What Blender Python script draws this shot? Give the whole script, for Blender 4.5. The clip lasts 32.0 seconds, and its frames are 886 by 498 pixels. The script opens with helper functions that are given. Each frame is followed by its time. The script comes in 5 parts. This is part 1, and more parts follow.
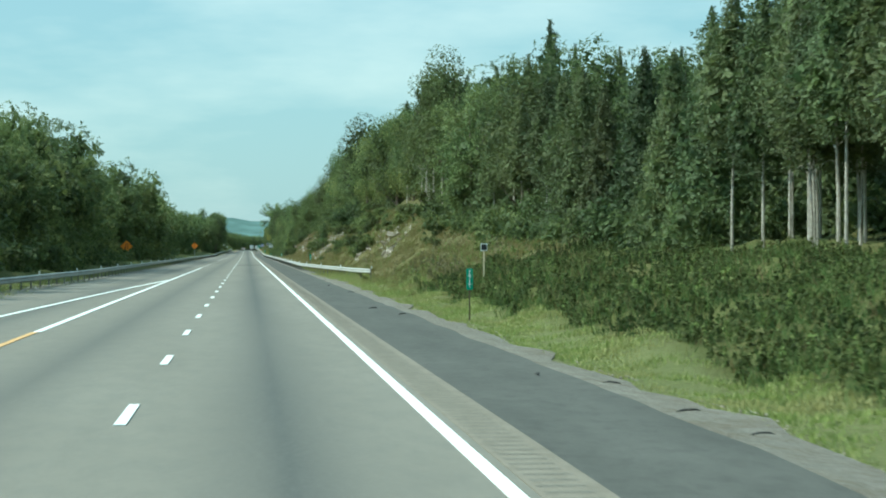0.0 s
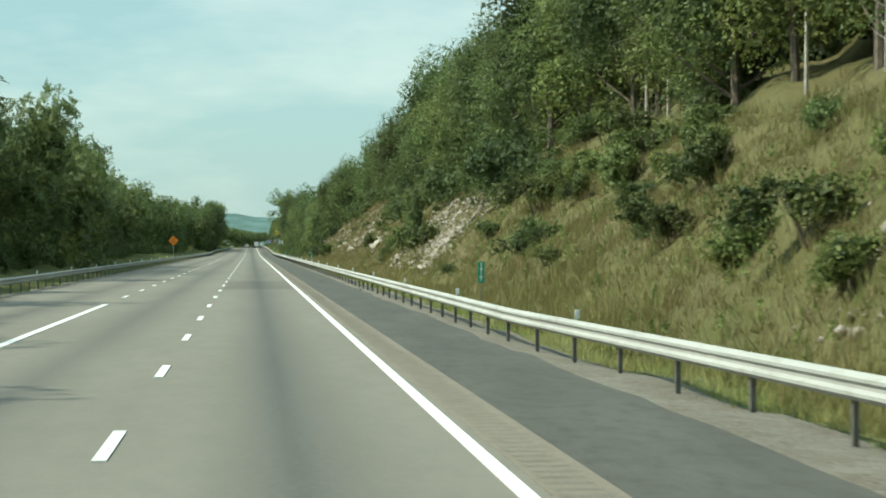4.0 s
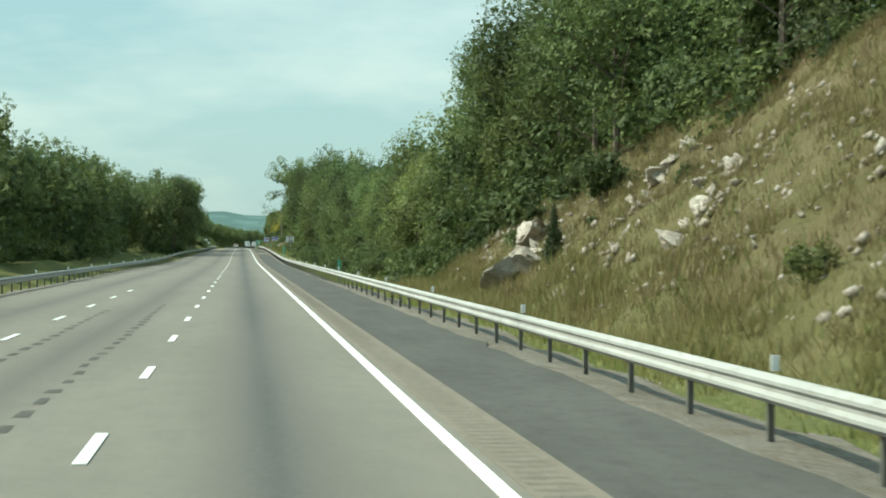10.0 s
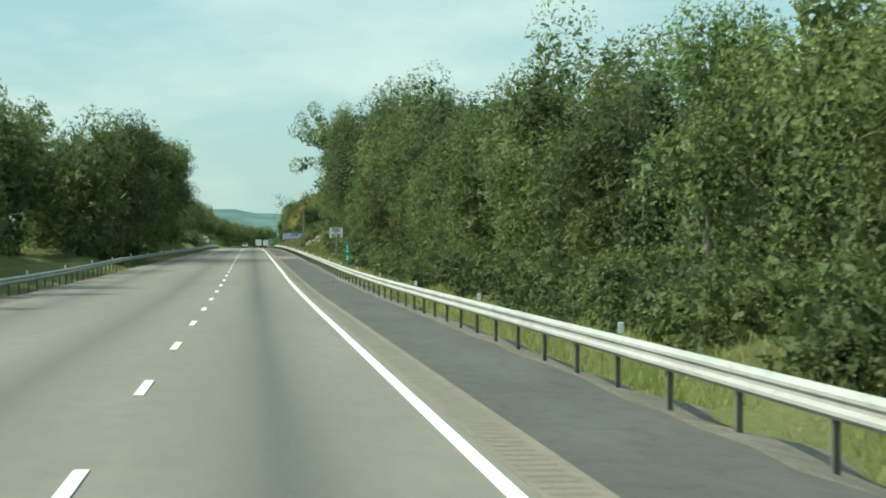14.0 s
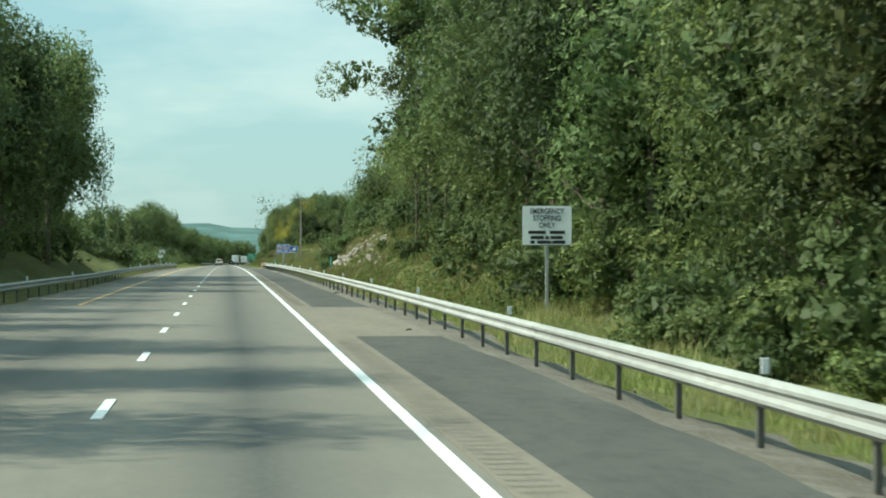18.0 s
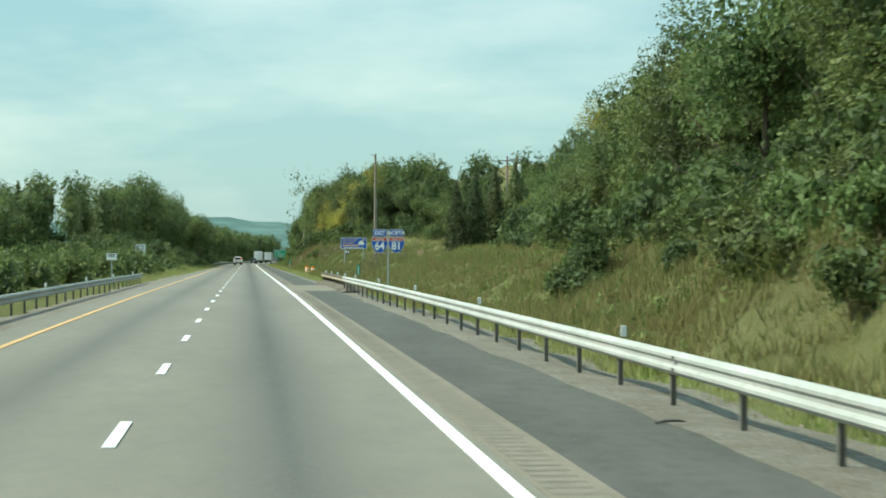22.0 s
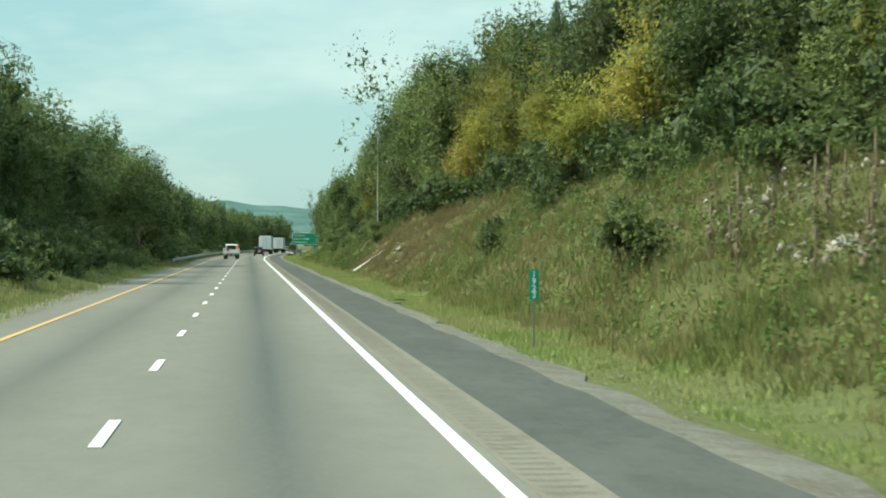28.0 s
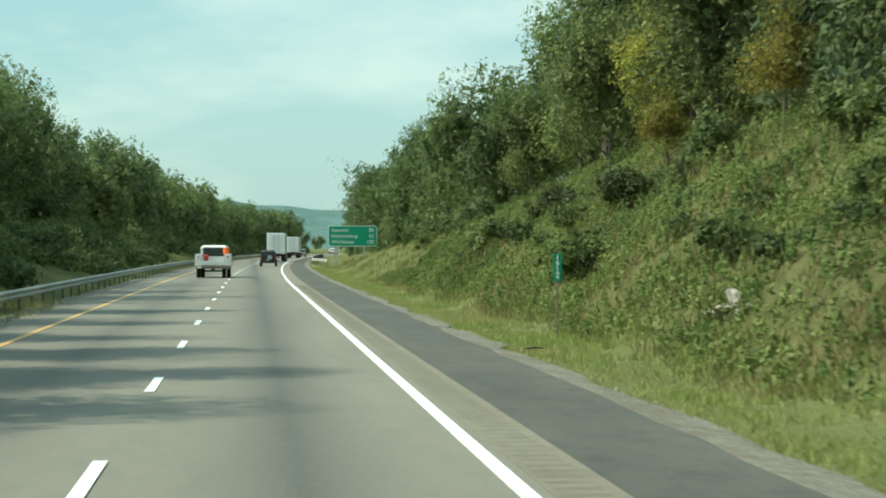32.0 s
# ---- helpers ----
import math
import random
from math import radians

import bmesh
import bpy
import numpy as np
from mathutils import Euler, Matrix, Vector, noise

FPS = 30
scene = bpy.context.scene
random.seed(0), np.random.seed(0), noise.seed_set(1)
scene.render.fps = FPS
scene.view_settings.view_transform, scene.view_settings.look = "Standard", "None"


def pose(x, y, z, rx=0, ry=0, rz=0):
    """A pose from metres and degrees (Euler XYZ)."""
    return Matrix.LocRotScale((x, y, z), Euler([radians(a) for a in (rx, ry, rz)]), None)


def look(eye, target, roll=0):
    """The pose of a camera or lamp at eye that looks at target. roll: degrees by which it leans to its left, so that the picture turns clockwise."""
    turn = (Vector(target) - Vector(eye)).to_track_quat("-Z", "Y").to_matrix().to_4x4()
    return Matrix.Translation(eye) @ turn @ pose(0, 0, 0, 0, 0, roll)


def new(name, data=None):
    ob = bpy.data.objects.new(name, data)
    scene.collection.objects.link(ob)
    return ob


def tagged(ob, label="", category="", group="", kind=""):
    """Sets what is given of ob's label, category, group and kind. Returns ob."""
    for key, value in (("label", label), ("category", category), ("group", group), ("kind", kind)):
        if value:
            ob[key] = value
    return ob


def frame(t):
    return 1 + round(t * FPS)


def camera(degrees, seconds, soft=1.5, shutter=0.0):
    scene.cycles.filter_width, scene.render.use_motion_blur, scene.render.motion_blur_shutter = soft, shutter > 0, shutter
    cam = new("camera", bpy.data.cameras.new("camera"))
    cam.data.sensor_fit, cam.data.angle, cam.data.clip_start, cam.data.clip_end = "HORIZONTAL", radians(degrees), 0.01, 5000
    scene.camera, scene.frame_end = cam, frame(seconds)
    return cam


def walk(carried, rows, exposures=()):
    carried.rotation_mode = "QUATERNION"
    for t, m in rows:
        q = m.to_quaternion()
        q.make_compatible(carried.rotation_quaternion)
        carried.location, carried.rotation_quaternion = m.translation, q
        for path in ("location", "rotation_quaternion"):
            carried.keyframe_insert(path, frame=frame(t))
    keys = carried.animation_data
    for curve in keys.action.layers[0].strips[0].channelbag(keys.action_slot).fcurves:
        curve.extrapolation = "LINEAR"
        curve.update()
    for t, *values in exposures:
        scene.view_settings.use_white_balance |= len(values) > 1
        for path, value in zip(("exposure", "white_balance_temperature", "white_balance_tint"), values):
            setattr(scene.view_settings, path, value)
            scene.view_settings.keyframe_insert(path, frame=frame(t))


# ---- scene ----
cam = camera(25.970, 32.0, 1.85, 0.12)
PATH = [
    (0.0, (-2.174, 0.987, 1.980), (-0.131, 20.987, 1.993), 0.0),
    (0.5, (-2.146, 20.218, 1.980), (-0.058, 40.218, 1.978), 0.0),
    (1.0, (-2.118, 39.441, 1.980), (0.007, 59.441, 1.987), 0.0),
    (1.5, (-2.127, 58.655, 1.980), (-0.006, 78.655, 1.976), 0.0),
    (2.0, (-2.149, 77.862, 1.980), (-0.063, 97.862, 1.973), 0.0),
    (2.5, (-2.178, 97.061, 1.980), (-0.140, 117.061, 1.971), 0.0),
    (3.0, (-2.208, 116.253, 1.980), (-0.193, 136.253, 1.959), 0.0),
    (3.5, (-2.205, 135.481, 1.980), (-0.204, 155.481, 1.967), 0.0),
    (5.5, (-2.226, 212.326, 1.980), (-0.221, 232.326, 1.949), 0.0),
    (6.0, (-2.278, 231.523, 1.980), (-0.282, 251.523, 1.973), 0.0),
    (6.5, (-2.232, 250.774, 1.980), (-0.174, 270.774, 1.965), 0.0),
    (7.0, (-2.223, 270.020, 1.980), (-0.154, 290.020, 1.951), 0.0),
    (7.5, (-2.226, 289.262, 1.980), (-0.168, 309.262, 1.959), 0.0),
    (8.0, (-2.203, 308.500, 1.980), (-0.169, 328.500, 1.953), 0.0),
    (8.5, (-2.173, 327.734, 1.980), (-0.103, 347.734, 1.928), 0.0),
    (9.0, (-2.098, 346.964, 1.980), (0.011, 366.964, 1.941), 0.0),
    (9.5, (-2.124, 366.142, 1.980), (0.032, 386.142, 1.974), 0.0),
    (10.0, (-2.135, 385.317, 1.980), (-0.031, 405.317, 1.968), 0.0),
    (10.5, (-2.159, 404.489, 1.980), (-0.123, 424.489, 1.977), 0.0),
    (11.0, (-2.188, 423.659, 1.980), (-0.165, 443.659, 1.972), 0.0),
    (11.5, (-2.159, 442.815, 1.980), (-0.117, 462.815, 1.968), 0.0),
    (12.0, (-2.132, 461.969, 1.980), (-0.080, 481.969, 1.956), 0.0),
    (12.5, (-2.094, 481.121, 1.980), (-0.032, 501.121, 1.955), 0.0),
    (13.0, (-2.052, 500.274, 1.980), (0.009, 520.274, 1.962), 0.0),
    (13.5, (-2.083, 519.388, 1.980), (-0.040, 539.388, 1.965), 0.0),
    (14.0, (-2.109, 538.501, 1.980), (-0.110, 558.501, 1.963), 0.0),
    (14.5, (-2.153, 557.615, 1.980), (-0.188, 577.615, 1.979), 0.0),
    (15.0, (-2.187, 576.729, 1.980), (-0.194, 596.729, 2.029), 0.0),
    (15.5, (-2.182, 595.868, 1.980), (-0.195, 615.868, 2.039), 0.0),
    (17.5, (-2.144, 672.439, 2.319), (0.061, 692.439, 2.466), 0.0),
    (18.0, (-2.105, 691.586, 2.468), (0.149, 711.586, 2.617), 0.0),
    (18.5, (-2.083, 710.711, 2.613), (0.173, 730.711, 2.756), 0.0),
    (19.0, (-2.067, 729.839, 2.754), (0.126, 749.839, 2.876), 0.0),
    (19.5, (-2.115, 748.882, 2.891), (0.003, 768.882, 3.006), 0.0),
    (20.0, (-2.152, 767.929, 3.019), (-0.115, 787.929, 3.172), 0.0),
    (20.5, (-2.178, 786.979, 3.137), (-0.222, 806.979, 3.295), 0.0),
    (21.0, (-2.159, 806.034, 3.245), (-0.209, 826.034, 3.385), 0.0),
    (21.5, (-2.181, 825.231, 3.345), (-0.187, 845.231, 3.458), 0.0),
    (22.0, (-2.220, 844.432, 3.434), (-0.181, 864.432, 3.533), 0.0),
    (22.5, (-2.199, 863.638, 3.514), (-0.143, 883.638, 3.599), 0.0),
    (23.0, (-2.183, 882.849, 3.581), (-0.119, 902.849, 3.630), 0.0),
    (23.5, (-2.175, 902.091, 3.633), (-0.099, 922.091, 3.677), 0.0),
    (24.0, (-2.157, 921.339, 3.670), (-0.049, 941.339, 3.707), 0.0),
    (24.5, (-2.129, 940.593, 3.692), (-0.010, 960.593, 3.725), 0.0),
    (25.0, (-2.106, 959.854, 3.700), (0.016, 979.854, 3.663), 0.0),
    (25.5, (-2.088, 979.071, 3.700), (0.005, 999.071, 3.703), 0.0),
    (27.5, (-2.091, 1056.016, 3.700), (-0.072, 1076.016, 3.667), 0.0),
    (28.0, (-2.100, 1075.271, 3.700), (-0.080, 1095.271, 3.663), 0.0),
    (28.5, (-2.069, 1094.534, 3.700), (-0.035, 1114.534, 3.676), 0.0),
    (29.0, (-2.039, 1113.806, 3.700), (-0.018, 1133.806, 3.674), 0.0),
    (29.5, (-2.035, 1133.088, 3.700), (0.015, 1153.088, 3.685), 0.0),
    (30.0, (-2.032, 1152.379, 3.700), (-0.001, 1172.379, 3.688), 0.0),
    (30.5, (-2.044, 1171.510, 3.700), (-0.000, 1191.510, 3.702), 0.0),
    (31.0, (-2.080, 1190.651, 3.700), (-0.051, 1210.651, 3.700), 0.0),
    (31.5, (-2.168, 1209.803, 3.700), (-0.140, 1229.803, 3.677), 0.0),
    (32.0, (-2.226, 1228.965, 3.700), (-0.218, 1248.965, 3.688), 0.0),
]
walk(cam, [(t, look(e, a, r)) for t, e, a, r in PATH],
     [(0.0, 0.42, 5950, -11), (1.2, 0.42, 6000, -10), (3.0, 0.43, 6800, -5), (15.0, 0.45, 6750, -5), (18.0, 0.45, 6600, -7), (25.0, 0.45, 6650, -7),
      (28.0, 0.50, 6750, -8), (32.0, 0.50, 6800, -9)])

# ---- light ----
SUN_EL, SUN_AZ = radians(47), radians(-92)      # azimuth from +y, negative to the left
sun = new("sun", bpy.data.lights.new("sun", "SUN"))
sun.data.energy, sun.data.angle, sun.data.color = 4.0, radians(0.9), (1.0, 0.93, 0.82)
sun.matrix_world = look((0, 0, 0), (-math.sin(SUN_AZ) * math.cos(SUN_EL), -math.cos(SUN_AZ) * math.cos(SUN_EL), -math.sin(SUN_EL)))


def sky_world():
    w = bpy.data.worlds.new("sky")
    w.use_nodes = True
    n, l = w.node_tree.nodes, w.node_tree.links
    bg = n["Background"]
    sky = n.new("ShaderNodeTexSky")
    sky.sky_type, sky.sun_disc = "NISHITA", False
    sky.sun_elevation, sky.sun_rotation = SUN_EL, SUN_AZ
    sky.air_density, sky.dust_density, sky.ozone_density = 1.2, 0.8, 2.0
    tc = n.new("ShaderNodeTexCoord")
    mp = n.new("ShaderNodeMapping")
    mp.inputs["Scale"].default_value = (1.6, 1.6, 6.0)
    no = n.new("ShaderNodeTexNoise")
    no.inputs["Scale"].default_value, no.inputs["Detail"].default_value, no.inputs["Roughness"].default_value = 2.6, 6, 0.55
    ra = n.new("ShaderNodeMapRange")
    ra.inputs[1].default_value, ra.inputs[2].default_value = 0.43, 0.74
    ra.inputs[3].default_value, ra.inputs[4].default_value = 0.0, 1.0
    cloud = n.new("ShaderNodeMix")
    cloud.data_type = "RGBA"
    cloud.inputs[6].default_value, cloud.inputs[7].default_value = (1.80, 2.92, 3.42, 1), (4.1, 4.6, 4.65, 1)
    mix = n.new("ShaderNodeMix")
    mix.data_type = "RGBA"
    mix.inputs[0].default_value = 0.78
    l.new(tc.outputs["Generated"], mp.inputs["Vector"])
    l.new(mp.outputs["Vector"], no.inputs["Vector"])
    l.new(no.outputs["Fac"], ra.inputs[0])
    l.new(ra.outputs[0], cloud.inputs[0])
    l.new(cloud.outputs[2], mix.inputs[7])
    l.new(sky.outputs[0], mix.inputs[6])
    dot = n.new("ShaderNodeVectorMath")                      # haze brightens towards the sun
    dot.operation = "DOT_PRODUCT"
    dot.inputs[1].default_value = (math.sin(SUN_AZ) * math.cos(SUN_EL), math.cos(SUN_AZ) * math.cos(SUN_EL), math.sin(SUN_EL))
    l.new(tc.outputs["Generated"], dot.inputs[0])
    glow = n.new("ShaderNodeMapRange")
    for i, v in zip((1, 2, 3, 4), (0.45, 1.0, 1.0, 2.6)):
        glow.inputs[i].default_value = v
    glow.interpolation_type = "SMOOTHSTEP"
    l.new(dot.outputs["Value"], glow.inputs[0])
    bright = n.new("ShaderNodeVectorMath")
    bright.operation = "SCALE"
    l.new(mix.outputs[2], bright.inputs[0])
    l.new(glow.outputs[0], bright.inputs["Scale"])
    l.new(bright.outputs[0], bg.inputs["Color"])
    bg.inputs["Strength"].default_value = 0.15
    scene.world = w


sky_world()

# ---- materials ----


class Mat:
    """A node material with a few short-hands."""

    def __init__(self, name, rough=0.8, metal=0.0, spec=0.3):
        self.m = bpy.data.materials.new(name)
        self.m.use_nodes = True
        self.n, self.l = self.m.node_tree.nodes, self.m.node_tree.links
        self.b = self.n["Principled BSDF"]
        self.b.inputs["Roughness"].default_value = rough
        self.b.inputs["Metallic"].default_value = metal
        self.b.inputs["Specular IOR Level"].default_value = spec
        self.tc = self.n.new("ShaderNodeTexCoord")

    def noise(self, scale, detail=4, rough=0.6, stretch=None):
        t = self.n.new("ShaderNodeTexNoise")
        t.inputs["Scale"].default_value, t.inputs["Detail"].default_value, t.inputs["Roughness"].default_value = scale, detail, rough
        src = self.tc.outputs["Object"]
        if stretch:
            mp = self.n.new("ShaderNodeMapping")
            mp.inputs["Scale"].default_value = stretch
            self.l.new(src, mp.inputs["Vector"])
            src = mp.outputs["Vector"]
        self.l.new(src, t.inputs["Vector"])
        return t.outputs["Fac"]

    def spot(self, scale, detail=3):
        """Noise in world metres, the same on all that grows in one spot."""
        if not self.n.get("place"):
            self.n.new("ShaderNodeNewGeometry").name = "place"
        t = self.n.new("ShaderNodeTexNoise")
        t.inputs["Scale"].default_value, t.inputs["Detail"].default_value = scale, detail
        self.l.new(self.n["place"].outputs["Position"], t.inputs["Vector"])
        return t.outputs["Fac"]

    def ramp(self, fac, *stops):
        r = self.n.new("ShaderNodeValToRGB")
        e = r.color_ramp.elements
        while len(e) < len(stops):
            e.new(0.5)
        for k, (p, c) in zip(e, stops):
            k.position, k.color = p, (*c, 1)
        self.l.new(fac, r.inputs[0])
        return r.outputs[0]

    def span(self, fac, a, b, lo=0.0, hi=1.0):
        r = self.n.new("ShaderNodeMapRange")
        for i, v in zip((1, 2, 3, 4), (a, b, lo, hi)):
            r.inputs[i].default_value = v
        self.l.new(fac, r.inputs[0])
        return r.outputs[0]

    def mix(self, fac, a, b, mode="MIX"):
        x = self.n.new("ShaderNodeMix")
        x.data_type, x.blend_type = "RGBA", mode
        for i, v in ((0, fac), (6, a), (7, b)):
            if isinstance(v, (int, float)):
                x.inputs[i].default_value = v
            elif isinstance(v, tuple):
                x.inputs[i].default_value = (*v, 1)
            else:
                self.l.new(v, x.inputs[i])
        return x.outputs[2]

    def maths(self, op, a, b=0.0):
        x = self.n.new("ShaderNodeMath")
        x.operation = op
        for i, v in ((0, a), (1, b)):
            if isinstance(v, (int, float)):
                x.inputs[i].default_value = v
            else:
                self.l.new(v, x.inputs[i])
        return x.outputs[0]

    def colour(self, c):
        if isinstance(c, tuple):
            self.b.inputs["Base Color"].default_value = (*c, 1)
        else:
            self.l.new(c, self.b.inputs["Base Color"])
        return self

    def bump(self, h, strength=0.4, dist=0.02):
        u = self.n.new("ShaderNodeBump")
        u.inputs["Strength"].default_value, u.inputs["Distance"].default_value = strength, dist
        self.l.new(h, u.inputs["Height"])
        self.l.new(u.outputs[0], self.b.inputs["Normal"])
        return self


def plain(name, c, rough=0.6, metal=0.0, var=0.15, scale=6.0, spec=0.3, bump=0.0):
    m = Mat(name, rough, metal, spec)
    f = m.noise(scale, 5)
    lo, hi = tuple(v * (1 - var) for v in c), tuple(min(1, v * (1 + var)) for v in c)
    m.colour(m.ramp(f, (0.3, lo), (0.7, hi)))
    if bump:
        m.bump(m.noise(scale * 12, 3), bump, 0.01)
    return m.m


def weathered(name, c, stain):
    """Sheet steel with dull streaks and a film of dirt."""
    m = Mat(name, 0.62, 0.15, 0.4)
    base = m.ramp(m.noise(1.1, 5, 0.6, (1, .35, 1)), (0.3, tuple(v * .82 for v in c)), (0.7, tuple(v * 1.12 for v in c)))
    base = m.mix(m.span(m.noise(5, 6, 0.7, (1, .5, 2)), 0.52, 0.72, 0.0, 0.7), base, stain)
    m.colour(base)
    m.b.inputs["Roughness"].default_value = .66
    m.bump(m.noise(18, 4, .6), .15, .01)
    return m.m


def road_material(name, k=1.0):
    m = Mat(name, 0.82, spec=0.35)
    sep = m.n.new("ShaderNodeSeparateXYZ")
    m.l.new(m.tc.outputs["Object"], sep.inputs[0])
    x = sep.outputs["X"]
    # drip band along the middle of each lane
    ph = m.maths("ADD", m.maths("DIVIDE", x, 3.6), 40.0)
    fr = m.maths("ABSOLUTE", m.maths("SUBTRACT", m.maths("FRACT", ph), 0.5))
    band = m.span(fr, 0.01, 0.42, 1.0, 0.0)
    band = m.maths("MULTIPLY", m.maths("MULTIPLY", band, band), m.span(m.noise(0.6, 3, 0.5, (1, 0.05, 1)), 0.3, 0.7, 0.75, 1.0))
    base = m.ramp(m.noise(0.5, 4, 0.55, (1.0, 0.12, 1)), (0.3, (0.170, 0.154, 0.124)), (0.7, (0.208, 0.190, 0.155)))
    base = m.mix(m.span(m.noise(90, 2), 0.35, 0.65, 0.0, 0.30), base, (0.12, 0.115, 0.10))
    c = m.mix(m.maths("MULTIPLY", band, m.span(x, -3.7, -3.5, 0.68, 1.0)), base, (0.066, 0.067, 0.061))
    c = m.mix(m.span(m.noise(2.2, 5, 0.7, (1, 0.35, 1)), 0.42, 0.72, 0.0, 0.34), c, (0.10, 0.098, 0.088))
    c = m.mix(m.span(m.noise(11, 4, 0.75), 0.45, 0.7, 0.0, 0.22), c, (0.24, 0.23, 0.20))
    m.colour(m.mix(1.0, c, (k, k * 1.01, k * 1.02), "MULTIPLY"))
    m.bump(m.noise(140, 2), 0.25, 0.004)
    return m.m


def shoulder_material(name, lo, hi):
    m = Mat(name, 0.88, spec=0.25)
    base = m.ramp(m.noise(0.8, 5, 0.6, (1, 0.2, 1)), (0.3, lo), (0.72, hi))
    m.colour(m.mix(m.span(m.noise(38, 3, 0.7), 0.4, 0.7, 0.0, 0.55), base, tuple(v * 1.35 for v in hi)))
    stain = m.span(m.noise(3.2, 5, 0.7, (1, 0.5, 1)), 0.48, 0.66, 0.0, 0.4)
    m.colour(m.mix(stain, m.b.inputs["Base Color"].links[0].from_socket, tuple(v * 0.7 for v in lo)))
    if name == "grey_gravel":
        c = m.mix(m.span(m.noise(0.9, 6, 0.75), 0.42, 0.60, 0.0, 0.75), m.b.inputs["Base Color"].links[0].from_socket, (0.125, 0.100, 0.070))
        c = m.mix(m.span(m.noise(16, 4, 0.8), 0.5, 0.62, 0.0, 0.7), c, (0.31, 0.29, 0.25))
        c = m.mix(m.span(m.noise(9, 5, 0.8, (1, .6, 1)), 0.54, 0.66, 0.0, 0.75), c, (0.075, 0.066, 0.05))
        m.colour(c)
        m.bump(m.noise(30, 4, .8), 0.8, 0.03)
        return m.m
    m.bump(m.noise(110, 2), 0.4, 0.006)
    return m.m


def leaf_material(name, dark, light, tip, through_light=0.25, cells=10.5, hole=0.56, alt=None):
    """Foliage: each spray is broken into leaves of about 1/cells metre with gaps between; grasses (cells 0) stay whole."""
    m = Mat(name, 0.58, spec=0.3 if cells else 0.12)
    oi = m.n.new("ShaderNodeObjectInfo")
    geo = m.n.new("ShaderNodeNewGeometry")
    pick = geo.outputs["Random Per Island"]
    if cells:
        vo = m.n.new("ShaderNodeTexVoronoi")
        vo.inputs["Scale"].default_value = cells
        m.l.new(geo.outputs["Position"], vo.inputs["Vector"])
        one = m.n.new("ShaderNodeSeparateXYZ")
        m.l.new(vo.outputs["Color"], one.inputs[0])
        pick = m.maths("ADD", m.maths("MULTIPLY", pick, 0.5), m.maths("MULTIPLY", one.outputs[0], 0.5))
        tilt = m.n.new("ShaderNodeVectorMath")
        tilt.operation = "MULTIPLY_ADD"
        tilt.inputs[1].default_value, tilt.inputs[2].default_value = (1.0, 1.0, 1.0), (-.5, -.5, -.5)
        m.l.new(vo.outputs["Color"], tilt.inputs[0])
        nor = m.n.new("ShaderNodeVectorMath")
        m.l.new(geo.outputs["Normal"], nor.inputs[0])
        m.l.new(tilt.outputs[0], nor.inputs[1])
        unit = m.n.new("ShaderNodeVectorMath")
        unit.operation = "NORMALIZE"
        m.l.new(nor.outputs[0], unit.inputs[0])
        m.l.new(unit.outputs[0], m.b.inputs["Normal"])
    c = m.ramp(pick, (0.05, dark), (0.6, light), (0.95, tip))
    hsv = m.n.new("ShaderNodeHueSaturation")
    m.l.new(m.span(oi.outputs["Random"], 0, 1, 0.482, 0.512), hsv.inputs["Hue"])
    m.l.new(m.span(m.maths("FRACT", m.maths("MULTIPLY", oi.outputs["Random"], 7.31)), 0, 1, 0.58, 1.2), hsv.inputs["Value"])
    if alt:
        c = m.mix(m.span(m.spot(0.33, 4), 0.44, 0.60, 0.0, 0.85), c, alt)
    else:
        c = m.mix(m.span(m.spot(0.16, 2), 0.38, 0.66, 0.0, 0.3), c, tuple(v * 0.5 + w * 0.5 for v, w in zip(tip, (light[1] * .9, light[1], light[2]))))
        c = m.mix(m.span(m.spot(0.13, 2), 0.47, 0.60, 0.0, 0.62), c, tuple(v * f for v, f in zip(dark, (.58, .68, .72))))
    m.l.new(c, hsv.inputs["Color"])
    m.colour(hsv.outputs[0])
    tr = m.n.new("ShaderNodeBsdfTranslucent")
    m.l.new(hsv.outputs[0], tr.inputs["Color"])
    ms = m.n.new("ShaderNodeMixShader")
    ms.inputs[0].default_value = through_light
    m.l.new(m.b.outputs[0], ms.inputs[1])
    m.l.new(tr.outputs[0], ms.inputs[2])
    last = ms
    if cells:
        gap = m.n.new("ShaderNodeBsdfTransparent")
        last = m.n.new("ShaderNodeMixShader")
        m.l.new(m.maths("GREATER_THAN", vo.outputs["Distance"], hole), last.inputs[0])
        m.l.new(ms.outputs[0], last.inputs[1])
        m.l.new(gap.outputs[0], last.inputs[2])
    m.l.new(last.outputs[0], m.n["Material Output"].inputs["Surface"])
    return m.m


